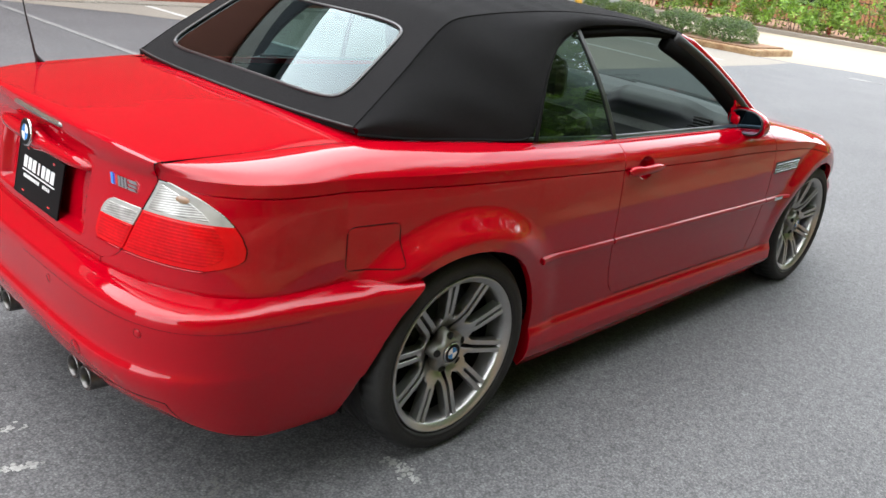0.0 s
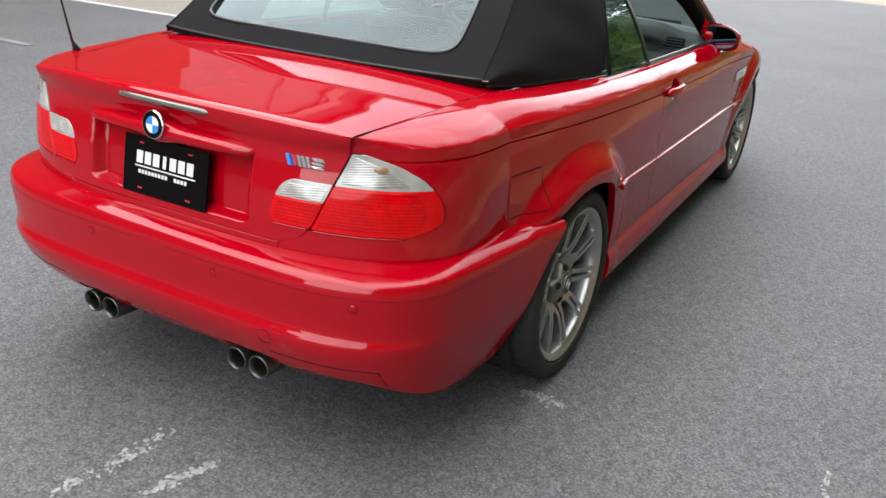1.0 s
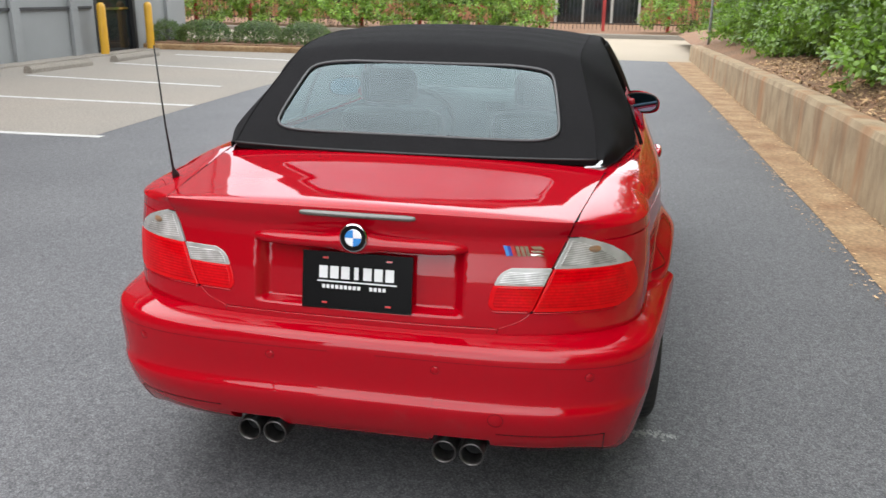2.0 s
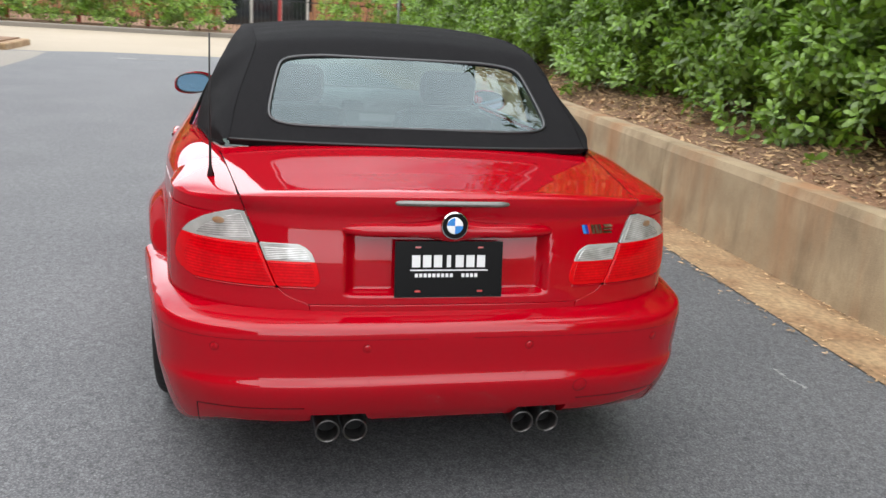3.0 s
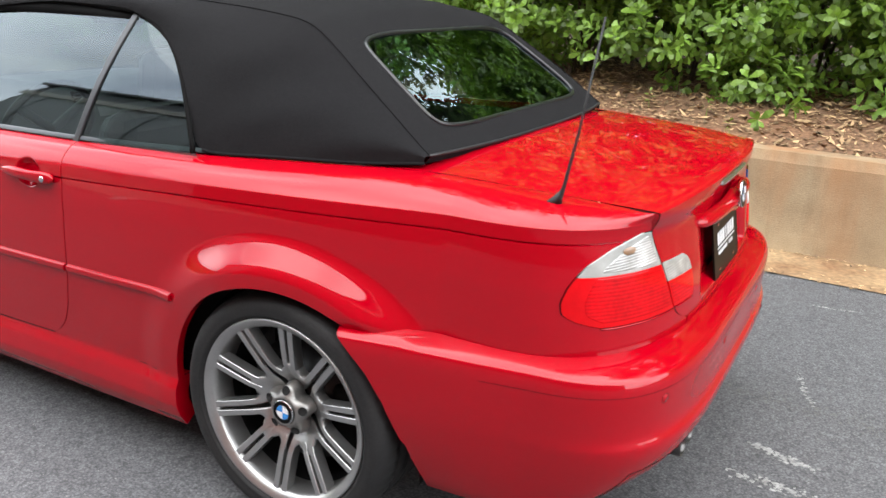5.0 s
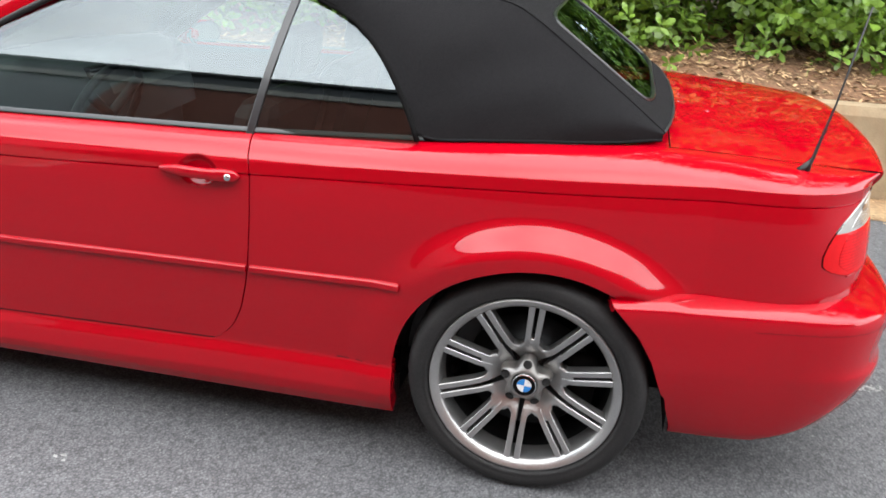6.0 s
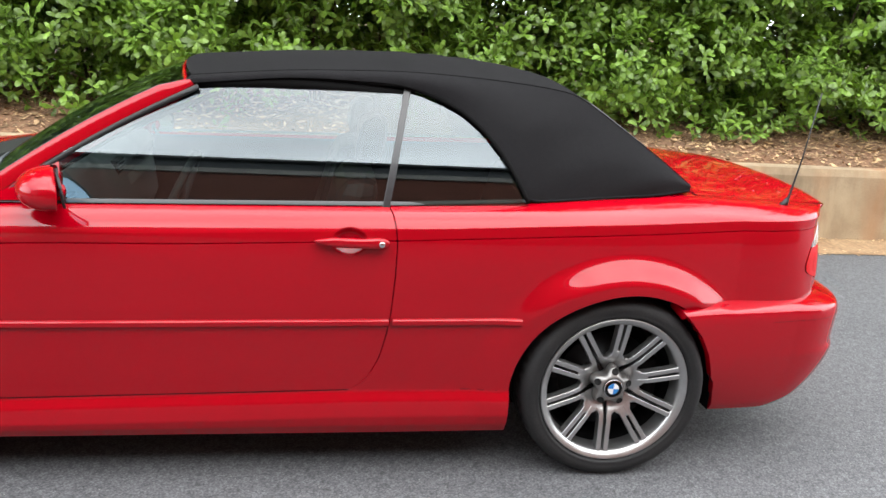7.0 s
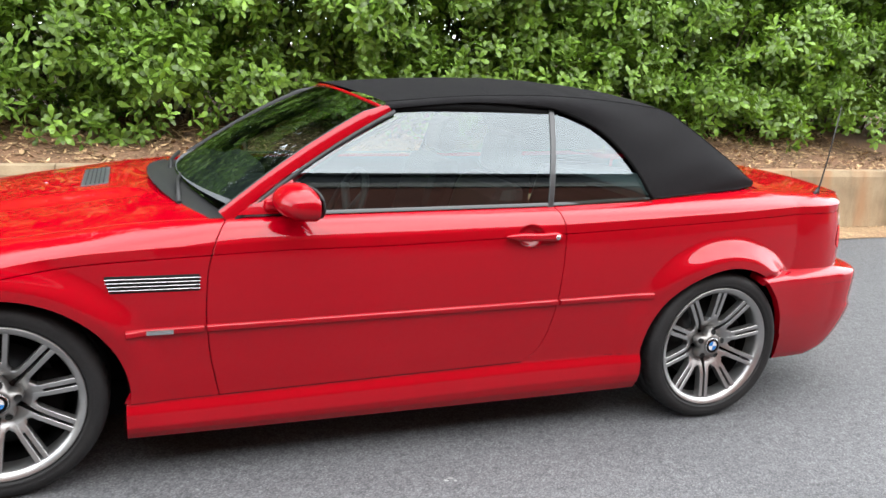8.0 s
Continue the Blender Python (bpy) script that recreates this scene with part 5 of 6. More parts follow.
sh = Sheet().patch(panel(lambda v: bp_x(v) + 0.008, ap_x, const(0.92), lambda s: rail_z(s), gsurf), 30, 16, "")
ob = sh.link("door_window", M_WINDOW, car, "raised door window glass")
ob.visible_shadow = False
sh = Sheet().patch(panel(arc_x, lambda v: bp_x(v) - 0.006, const(0.93), const(1.272), gsurf), 24, 20, "")
for ob in both(sh, "quarter_window", M_WINDOW, car, "small rear quarter window"):
    ob.visible_shadow = False
gs2 = lambda s, v: np.stack([s, glass_y(v) + 0.006, v], -1)
both(Sheet().patch(panel(lambda v: bp_x(v) - 0.008, lambda v: bp_x(v) + 0.010, const(0.925), const(1.29), gs2), 4, 16, "lr", 0.012), "window_pillar", M_TRIM, car)


def belt(U, V):
    x = 0.325 + (1.985 - 0.325) * U
    th = V * np.pi * 0.9
    return np.stack([x, ytop_t(x) + 0.010 - 0.016 * V, ztop_t(x) + 0.004 + 0.011 * np.sin(th)], -1)


both(Sheet().patch(belt, 40, 6, ""), "belt_moulding", M_TRIM, car)
for s in (1, -1):
    rail = [(x, s * (float(glass_y(rail_z(x))) + 0.012), float(rail_z(x)) + 0.004) for x in np.linspace(1.45, 0.74, 16)]
    arc = [(float(arc_x(z)), s * (float(glass_y(z)) + 0.012), z) for z in np.linspace(1.275, 0.953, 14)]
    tube("window_seal", rail + arc, 0.007, M_DARK, car, 8)

# --- canvas roof
U9 = np.arange(10.0)
def rows_of(table, sig=0.4):
    cols = list(zip(*table))
    return [tab(U9, c, sig) for c in cols]


seam_f = rows_of([(1.425, 0.575, 1.292), (1.1, 0.556, 1.325), (0.75, 0.548, 1.337), (0.55, 0.543, 1.331), (0.35, 0.536, 1.318), (0.150, 0.528, 1.295),
                  (0.055, 0.546, 1.238), (-0.06, 0.578, 1.16), (-0.17, 0.603, 1.085), (-0.281, 0.617, 1.002)])
edge_f = rows_of([(1.44, 0.618, 1.268), (1.1, 0.604, 1.306), (0.76, 0.600, 1.300), (0.60, 0.624, 1.258), (0.49, 0.680, 1.168), (0.405, 0.738, 1.06),
                  (0.345, 0.760, 0.950), (0.12, 0.718, 0.962), (-0.13, 0.686, 0.974), (-0.276, 0.632, 0.985)], 0.3)
mid_f = rows_of([(1.495, 0, 1.322), (1.13, 0, 1.356), (0.75, 0, 1.374), (0.55, 0, 1.371), (0.35, 0, 1.358), (0.15, 0, 1.328),
                 (0.045, 0, 1.262), (-0.075, 0, 1.180), (-0.19, 0, 1.100), (-0.325, 0, 1.000)])
ev = lambda F, u: np.stack([g(u) for g in F], -1)


def roof_surf(u, k):
    """k from -1 at one seam to 1 at the other."""
    t, c = ev(seam_f, u), ev(mid_f, u)
    w = (np.abs(k) ** 2.6)[..., None]
    p = c + (t - c) * w
    p[..., 1] = t[..., 1] * k
    p[..., 2] += 0.0018 * np.sin(u * 9.0) * np.exp(-((u - 3.0) / 1.6) ** 2)
    return p


W0, W1 = 5.93, 8.52
def win_k(u):
    t = np.clip((u - W0) / (W1 - W0), 0, 1)
    return 0.81 * np.maximum(1 - np.abs(2 * t - 1) ** 9, 0) ** (1 / 9)


roof = Sheet()
roof.patch(lambda U, V: roof_surf(W0 * U, 2 * V - 1), 70, 40, "", out=(0.4, 0, 0.8))
roof.patch(lambda U, V: roof_surf(W1 + (9.0 - W1) * U, 2 * V - 1), 8, 40, "r", out=(0.4, 0, 0.8))
tt = 0.5 - 0.5 * np.cos(np.linspace(0, np.pi, 49))
for sg in (1, -1):
    def strip(U, V, sg=sg):
        u = W0 + (W1 - W0) * U
        k = win_k(u)
        return roof_surf(u, sg * (k + (1 - k) * V))
    roof.patch(strip, 10, 14, "b", 0.012, out=(0.4, 0, 0.8), us=tt)
roof.link("roof_canvas", M_CLOTH, car, "black canvas roof panel")


def side_cloth(U, V):
    u = 9.0 * U
    t, e = ev(seam_f, u), ev(edge_f, u)
    p = t + (e - t) * V[..., None]
    b = 0.016 * np.sin(V * np.pi) * step(0.15, 0.4, U) * step(1.0, 0.85, U) + 0.012 * np.sin(V * np.pi)
    p[..., 1] += b
    p[..., 2] += 0.5 * b
    # slack folds toward the lower front corner
    p[..., 1] += 0.0022 * np.sin((u * 1.6 + V * 3.0) * 2.2) * np.sin(V * np.pi) * step(3, 5, u)
    return p


both(Sheet().patch(side_cloth, 90, 24, "", out=(0.4, 0, 1.0)), "roof_side", M_CLOTH, car, "black canvas side panel")
for s in (1, -1):
    tube("roof_seam", [tuple(ev(seam_f, np.array(u)) * (1, s, 1) + (0, 0, 0.001)) for u in np.linspace(0, 9, 60)], 0.0020, M_CLOTH, car, 6)
    tube("roof_edge", [tuple(ev(edge_f, np.array(u)) * (1, s, 1)) for u in np.linspace(6.0, 9, 24)], 0.0045, M_CLOTH, car, 6)
tube("roof_rear_edge", [tuple(roof_surf(np.array(9.0), np.array(k))) for k in np.linspace(-1, 1, 40)], 0.004, M_BLACK, car, 6)
rw = Sheet().patch(lambda U, V: roof_surf(W0 + (W1 - W0) * U, win_k(W0 + (W1 - W0) * U) * (2 * V - 1)) - np.array((0, 0, 0.004)), 10, 30, "", out=(0.4, 0, 0.8), us=tt).link("rear_window", M_REARGLASS, car, "heated glass rear window in the canvas roof")
rw.visible_shadow = False
loop = [(W0 + (W1 - W0) * t, s) for s, ts in ((1, tt[1:-1]), (-1, tt[::-1][1:-1])) for t in ts]
tube("rear_window_frame", [tuple(roof_surf(np.array(u), np.array(s * win_k(u)))) for u, s in loop], 0.0065, M_TRIM, rw, 6, closed=True)

# --- wheels
def roundel(parent, m, r, name="emblem"):
    """A plain round emblem: chrome rim, black ring, blue and white quarters."""
    def disc(nm, r0, r1, a0, a1, h, mt, par):
        n = max(6, int((a1 - a0) / 0.13))
        v, f = [], []
        for k in range(n + 1):
            a = a0 + (a1 - a0) * k / n
            for rr in (r0, r1):
                v.append(m @ Vector((rr * math.cos(a), rr * math.sin(a), h)))
        for k in range(n):
            f.append((2 * k, 2 * k + 1, 2 * k + 3, 2 * k + 2))
        return raw(nm, v, f, mt, par, smooth=True)
    v, f = [], []
    prof = [(0.0, 0.0), (r * 0.97, 0.0), (r, -0.002), (r * 0.97, -0.006)]
    for k in range(32):
        a = k * math.tau / 32
        v += [m @ Vector((q * math.cos(a), q * math.sin(a), h)) for q, h in prof]
    for k in range(32):
        for j in range(3):
            a, b = k * 4 + j, (k + 1) % 32 * 4 + j
            f.append((a, a + 1, b + 1, b))
    e = raw(name, v, f, M_CHROME, parent, "round emblem with blue and white quarters", smooth=True)
    disc("ring", r * 0.62, r * 0.90, 0, math.tau, 0.0012, M_PLATE, e)
    for q in range(4):
        disc("quarter", 0, r * 0.58, q * math.pi / 2, (q + 1) * math.pi / 2, 0.0014, M_BLUE if q % 2 else M_WHITE, e)
    return e


dish = tab([0.05, 0.066, 0.08, 0.10, 0.13, 0.18, 0.2395], [-0.056, -0.052, -0.0430, -0.0270, -0.0140, -0.004, 0.0065], 0.008)


def wheel(xc, yc, side, width, turn, name="wheel"):
    """Ten twin-spoke alloy wheel; local +y points outward and 0 is the hub cap's face."""
    M = Matrix.Translation((xc, yc * side, HUB_Z)) @ Matrix.Diagonal((1, side, 1, 1)) @ Matrix.Rotation(turn, 4, "Y")
    def put(nm, v, f, mt, par, smooth=True, label=""):
        v = [M @ Vector(q) for q in v]
        if side < 0:
            f = [tuple(q)[::-1] for q in f]
        return raw(nm, v, f, mt, par, label, smooth=smooth)
    w = width
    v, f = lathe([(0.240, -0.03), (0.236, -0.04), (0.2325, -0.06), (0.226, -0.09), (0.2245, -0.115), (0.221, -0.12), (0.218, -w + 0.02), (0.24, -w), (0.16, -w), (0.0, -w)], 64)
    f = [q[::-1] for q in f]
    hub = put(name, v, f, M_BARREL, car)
    # tyre, its shoulders cut by cross grooves
    prof = [(0.2600, 0.008), (0.264, 0.016), (0.270, 0.0225), (0.275, 0.0262), (0.277, 0.0252), (0.284, 0.028), (0.299, 0.028), (0.311, 0.022), (0.3215, 0.009), (0.3275, -0.008), (0.330, -0.03)]
    for g in (-0.055, -0.055 - (w - 0.11) / 2, -w + 0.055):
        prof += [(0.3308, g + 0.0065), (0.3235, g + 0.005), (0.3235, g - 0.005), (0.3308, g - 0.0065)]
    prof += [(0.330, -w + 0.03), (0.3275, -w + 0.008), (0.315, -w - 0.015), (0.29, -w - 0.025), (0.24, -w - 0.01)]
    sides = 216
    v, f = lathe(prof, sides)
    m = len(prof)
    for k in range(0, sides, 4):
        for i, (r, y) in enumerate(prof):
            if r > 0.3255 and (y > -0.05 or y < -w + 0.05):
                x, yy, z = v[k * m + i]
                v[k * m + i] = (x * (1 - 0.0042 / r), yy, z * (1 - 0.0042 / r))
    tyre = put("tyre", v, [q[::-1] for q in f], M_TYRE, hub, label="low-profile black tyre with worn grooves")
    # rim flange
    v, f = lathe([(0.2605, 0.004), (0.2620, 0.0165), (0.2600, 0.0205), (0.2570, 0.0200), (0.2395, 0.0085), (0.2355, 0.002), (0.233, -0.015), (0.231, -0.06)], 96)
    put("rim", v, [q[::-1] for q in f], M_RIM, hub)
    # hub face with shallow lug pockets, their near-black colour giving the shade of holes
    v, f = lathe([(0.036, -0.002), (0.039, 0.0), (0.044, -0.004), (0.065, -0.0130), (0.0695, -0.0165), (0.0725, -0.023), (0.076, -0.036), (0.077, -0.055), (0.0, -0.055)], 60)
    # five lobes, one round each lug, with the slots' ends between them
    for i, (x, y, z) in enumerate(v):
        r = math.hypot(x, z)
        if r > 0.046:
            k = (0.046 + (r - 0.046) * (1 - 0.42 * (1 - math.cos(5 * (math.atan2(z, x) - math.pi / 2))))) / r
            v[i] = (x * k, y, z * k)
    put("hub", v, [q[::-1] for q in f], M_HUB, hub)
    for k in range(5):
        a = math.pi / 2 - k * math.tau / 5
        v, f = lathe([(0.0125, 0.0), (0.0115, -0.002), (0.0, -0.002)], 16)
        rad, tan = Vector((math.cos(a), 0, math.sin(a))), Vector((-math.sin(a), 0, math.cos(a)))
        tilt = math.radians(23)
        out, up = Vector((0, math.cos(tilt), 0)) + rad * math.sin(tilt), rad * math.cos(tilt) - Vector((0, math.sin(tilt), 0))
        v = [rad * 0.0595 + Vector((0, -0.0072, 0)) + up * q[0] + out * q[1] + tan * q[2] for q in v]
        put("lug_pocket", v, [q[::-1] for q in f], M_SOOT_RECESS, hub)

    def face_y(r):
        """Depth of the spokes' front face: dished steeply round the hub, then out to the flange."""
        return float(dish(r))

    # spokes: twin bars; in every second pair they bow apart towards the hub
    for k in range(10):
        a = k * math.tau / 10
        bow = k % 2
        r0 = 0.078 if bow else 0.10
        for sgn in (1, -1):
            v, f = [], []
            n = 11
            for i in range(n):
                t = i / (n - 1)
                r = r0 + (0.2395 - r0) * t
                off = sgn * (0.0117 + 0.0022 * t + (0.0060 * (1 - t) ** 3 if bow else 0.0))
                hw = 0.0074 + 0.0012 * t
                yy = face_y(r)
                for dx, dy in ((-hw, -0.034), (-hw, -0.0013), (-hw * 0.86, 0), (hw * 0.86, 0), (hw, -0.0013), (hw, -0.034)):
                    v.append(Matrix.Rotation(a, 4, "Y") @ Vector((off + dx, yy + dy, r)))
            for i in range(n - 1):
                for j in range(5):
                    b = i * 6 + j
                    f.append((b, b + 6, b + 7, b + 1))
            put("spoke", v, f, M_RIM, hub, smooth=False)
    # webs: five arms that each carry one short-slotted pair and half of the pair on either hand
    half = math.tau / 10
    for k in range(0, 10, 2):
        v, f = [], []
        n = 24
        for j in range(n + 1):
            q = 2 * j / n - 1
            ring = []
            # outer edge: scooped between the bars, drawn out along them
            ph = abs(q) * half
            scoop = math.sin(min(max((ph - 0.10) / (half - 0.20), 0), 1) * math.pi)
            r1 = (0.134 if abs(q) < 0.45 else 0.128) - 0.022 * scoop ** 0.7
            for i, g in enumerate((0.0, 0.25, 0.5, 0.75, 0.95, 1.0, 1.0)):
                r = 0.055 + (r1 - 0.055) * g
                edge = half - (0.0042 + 0.0050 * max(0, 1 - (r - 0.06) / 0.07)) / r
                ang = k * math.tau / 10 + q * edge
                drop = (0, 0, 0, 0, 0.0002, 0.003, 0.034)[i] + (0.003 if abs(q) == 1 else 0.0)
                ring.append(Matrix.Rotation(ang, 4, "Y") @ Vector((0, face_y(r) - 0.0006 - drop, r)))
            v += ring
        for j in range(n):
            for i in range(6):
                b = j * 7 + i
                f.append((b, b + 1, b + 8, b + 7))
        # side walls down into the slots
        for j, flip in ((0, True), (n, False)):
            b = len(v)
            v += [Vector(v[j * 7 + i]) - Vector((0, 0.034, 0)) for i in range(6)]
            for i in range(5):
                quad = (j * 7 + i, j * 7 + i + 1, b + i + 1, b + i)
                f.append(quad if flip else quad[::-1])
        put("spoke_web", v, [q[::-1] for q in f], M_RIM, hub, smooth=True)
    # brake disc and caliper, coloured dark as if shaded behind the spokes
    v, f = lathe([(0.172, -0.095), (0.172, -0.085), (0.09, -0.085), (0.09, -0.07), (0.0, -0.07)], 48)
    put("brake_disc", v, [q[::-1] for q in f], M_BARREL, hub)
    bm = bmesh.new()
    box(bm, -0.19, -0.10, -0.14, -0.062, -0.09, 0.09, 0.02)
    v = [tuple(q.co) for q in bm.verts]
    f = [tuple(q.index for q in g.verts) for g in bm.faces]
    bm.free()
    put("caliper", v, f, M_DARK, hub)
    roundel(hub, M @ Matrix.Translation((0, 0.003, 0)) @ Matrix.Rotation(-math.pi / 2, 4, "X"), 0.034, "cap")
    return hub


for side in (1, -1):
    wheel(0.0, 0.847, side, 0.235, -0.065 if side > 0 else -0.15)
    wheel(WB, 0.828, side, 0.205, -0.10 if side > 0 else 0.12)

# --- tail details
def on_tail(y, v, out=0.0):
    """A place on the tail's skin, moved out of it."""
    s = s_of_y(abs(y), v)
    p = body(np.array(s), np.array(v))
    return np.array((p[0] - out, math.copysign(p[1], y), p[2]))


def garnish(U, V):
    y = (2 * U - 1) * 0.305
    k = np.abs(2 * U - 1)
    h = 0.020 * np.sqrt(np.maximum(1 - k ** 8, 0.0))
    th = (V - 0.5) * np.pi
    x = -0.884 + 0.018 * (y / 0.3) ** 2
    swell = 0.012 * np.exp(-(y / 0.05) ** 2)
    return np.stack([x - (0.030 + 0.3 * swell) * np.cos(th) ** 0.8 * np.sqrt(np.maximum(1 - k ** 8, 0)), y, 0.858 + (h + swell) * np.sin(th) + 0.004 * np.cos(y * 5)], -1)


Sheet().patch(garnish, 60, 16, "", out=(-0.8, 0, 0.858)).link("lid_grip", M_RED, lid, "red grip moulding above the plate")
roundel(lid, Matrix.Translation((-0.9215, 0, 0.884)) @ Matrix.Rotation(radians(-84), 4, "Y") @ Matrix.Rotation(radians(90), 4, "Z"), 0.0385)


def brake(U, V):
    y = (2 * U - 1) * 0.166
    k = np.abs(2 * U - 1)
    th = (V - 0.5) * np.pi
    e = np.sqrt(np.maximum(1 - k ** 14, 0))
    return np.stack([lip_x(y) + 0.004 - 0.012 * np.cos(th) * e, y, 0.9370 + 0.0095 * np.sin(th) * e], -1)


Sheet().patch(brake, 40, 8, "", out=(-0.8, 0, 0.94)).link("brake_lamp", M_BRAKE, lid, "smoked high-level brake lamp strip")

plate_m = Matrix.Translation((-0.893, 0.001, 0.750)) @ Matrix.Rotation(radians(-80), 4, "Y") @ Matrix.Rotation(radians(90), 4, "Z") @ Matrix.Rotation(radians(180), 4, "Z")
def plate_rect(bm, x0, x1, y0, y1, h0, h1, bevel=0.0):
    b2 = bmesh.new()
    box(b2, x0, x1, y0, y1, h0, h1, bevel)
    b2.transform(plate_m)
    me = bpy.data.meshes.new("tmp")
    b2.to_mesh(me)
    b2.free()
    bm.from_mesh(me)
    bpy.data.meshes.remove(me)
    return bm


plate = part("plate", plate_rect(bmesh.new(), -0.153, 0.153, -0.077, 0.077, -0.004, 0.0, 0.0015), M_PLATE, car, "gloss black dealer plate with white print in bars")
bm = bmesh.new()
for x0, x1 in ((-0.155, -0.151), (0.151, 0.155)):
    plate_rect(bm, x0, x1, -0.079, 0.079, -0.005, 0.0008)
for y0, y1 in ((-0.079, -0.0755), (0.0755, 0.079)):
    plate_rect(bm, -0.151, 0.151, y0, y1, -0.005, 0.0008)
part("plate_frame", bm, M_PLATE, plate)
for i in range(7):
    x = -0.107 + i * 0.0312
    w = 0.012 if i == 3 else 0.0235
    part("print_bar", plate_rect(bmesh.new(), x + (0.0235 - w) / 2, x + (0.0235 + w) / 2, 0.006, 0.040, 0.0, 0.0012), M_WHITE, plate)
part("print_bar", plate_rect(bmesh.new(), -0.112, 0.112, -0.004, -0.0005, 0.0, 0.0012), M_WHITE, plate)
for a, b in ((-0.098, 0.022), (0.036, 0.096)):
    n = int((b - a) / 0.0125)
    for i in range(n):
        part("print_bar", plate_rect(bmesh.new(), a + i * 0.0125, a + i * 0.0125 + 0.0085, -0.022, -0.012, 0.0, 0.001), M_WHITE, plate)
for x, y in ((-0.09, 0.062), (0.09, 0.062), (-0.09, -0.062), (0.09, -0.062)):
    part("screw_slot", plate_rect(bmesh.new(), x - 0.008, x + 0.008, y - 0.0025, y + 0.0025, 0.0, 0.001, 0.0004), M_REDENAMEL, plate)

# model badge: three slanted stripes and two plain chrome shapes
badge = None
def slant(y0, y1, z0, z1, mt, nm, par):
    v = []
    for (y, z, dy) in ((y0, z0, 0.0), (y1, z0, 0.0), (y1, z1, -0.009), (y0, z1, -0.009)):
        p = on_tail(-abs(y + dy), z, 0.004)
        v.append(p)
    b = [q + np.array((0.004, 0, 0)) for q in v]
    return raw(nm, v + b, [(0, 1, 2, 3), (0, 4, 5, 1), (1, 5, 6, 2), (2, 6, 7, 3), (3, 7, 4, 0)], mt, par)


BY, BZ0, BZ1 = 0.402, 0.848, 0.874
badge = slant(BY, BY + 0.009, BZ0, BZ1, M_BLUE, "badge", lid)
badge["label"] = "chrome model badge with blue, navy and red stripes"
slant(BY + 0.009, BY + 0.018, BZ0, BZ1, M_NAVY, "stripe", badge)
slant(BY + 0.018, BY + 0.027, BZ0, BZ1, M_REDENAMEL, "stripe", badge)
for a in (0.030, 0.042, 0.054):
    slant(BY + a, BY + a + 0.009, BZ0, BZ1, M_CHROME, "chrome_bar", badge)
slant(BY + 0.070, BY + 0.098, BZ0, BZ0 + 0.006, M_CHROME, "chrome_bar", badge)
slant(BY + 0.070, BY + 0.098, BZ0 + 0.009, BZ0 + 0.015, M_CHROME, "chrome_bar", badge)
slant(BY + 0.070, BY + 0.098, BZ0 + 0.018, BZ1, M_CHROME, "chrome_bar", badge)

# tailpipes in two pairs
for s in (1, -1):
    for y in (0.331, 0.252):
        v, f = lathe([(0.0345, 0.33), (0.0355, 0.1), (0.036, 0.004), (0.0345, 0.0), (0.031, 0.001), (0.030, 0.02), (0.030, 0.3)], 32)
        v = [(-0.918 + b, s * y + a, 0.272 + c - 0.05 * b) for a, b, c in v]
        tp = raw("tailpipe", v, [q[::-1] for q in f], M_STEEL, car, "round steel tailpipe tip", smooth=True)
        v, f = lathe([(0.030, 0.06), (0.0, 0.062)], 24)
        raw("inside", [(-0.918 + b, s * y + a, 0.272 + c) for a, b, c in v], f, M_SOOT_RECESS, tp)
    boxed("muffler", -0.72, -0.45, s * 0.29 - 0.2, s * 0.29 + 0.2, 0.30, 0.44, M_DARK, car, 0.04)

# shut line round the boot lid's deck
for s in (1, -1):
    tube("shut_line", [(x, s * float(edge_y(x)), float(ztop_t(x)) - 0.0035) for x in np.linspace(-0.826, -0.30, 30)], 0.0022, M_DARK, lid, 5)
tube("shut_line", [(-0.30, y, float(deck_z(np.array(-0.30), np.array(y))) - 0.002) for y in np.linspace(-0.65, 0.65, 30)], 0.002, M_DARK, lid, 5)
# bumper sensors, tow cover and joints
def on_bumper(y, v, out=0.0):
    s = float(np.interp(-abs(y), -bumper(_sb, np.full(400, v))[:, 1], _sb))
    p, q, r = bumper(np.array(s), np.array(v)), bumper(np.array(s - 0.004), np.array(v)), bumper(np.array(s), np.array(v + 0.1))
    n = np.cross(q - p, r - p)
    n /= np.linalg.norm(n)
    n *= -1 if n[0] > 0 else 1
    sg = math.copysign(1, y)
    return (p + n * out) * (1, sg, 1), n * (1, sg, 1)


def bumper_disc(y, v, r, name):
    p, n = on_bumper(y, v)
    t = Vector(n).to_track_quat("Z", "Y").to_matrix().to_4x4()
    m = Matrix.Translation(p) @ t
    ring = [(r * math.cos(a), r * math.sin(a)) for a in np.linspace(0, math.tau, 25)[:-1]]
    tube("joint", [m @ Vector((a * 1.06, b * 1.06, -0.0003)) for a, b in ring], 0.0006, M_DARK, bump_ob, 5, closed=True)
    vv = [m @ Vector((0, 0, 0.0010))] + [m @ Vector((a * 0.8, b * 0.8, 0.0009)) for a, b in ring] + [m @ Vector((a, b, -0.001)) for a, b in ring]
    ff = [(0, 1 + k, 1 + (k + 1) % 24) for k in range(24)] + [(1 + k, 25 + k, 25 + (k + 1) % 24, 1 + (k + 1) % 24) for k in range(24)]
    raw(name, vv, ff, M_RED, bump_ob, smooth=True)


for y in (0.233, -0.233, 0.64, -0.64):
    bumper_disc(y, 4.0, 0.0115, "parking_sensor")
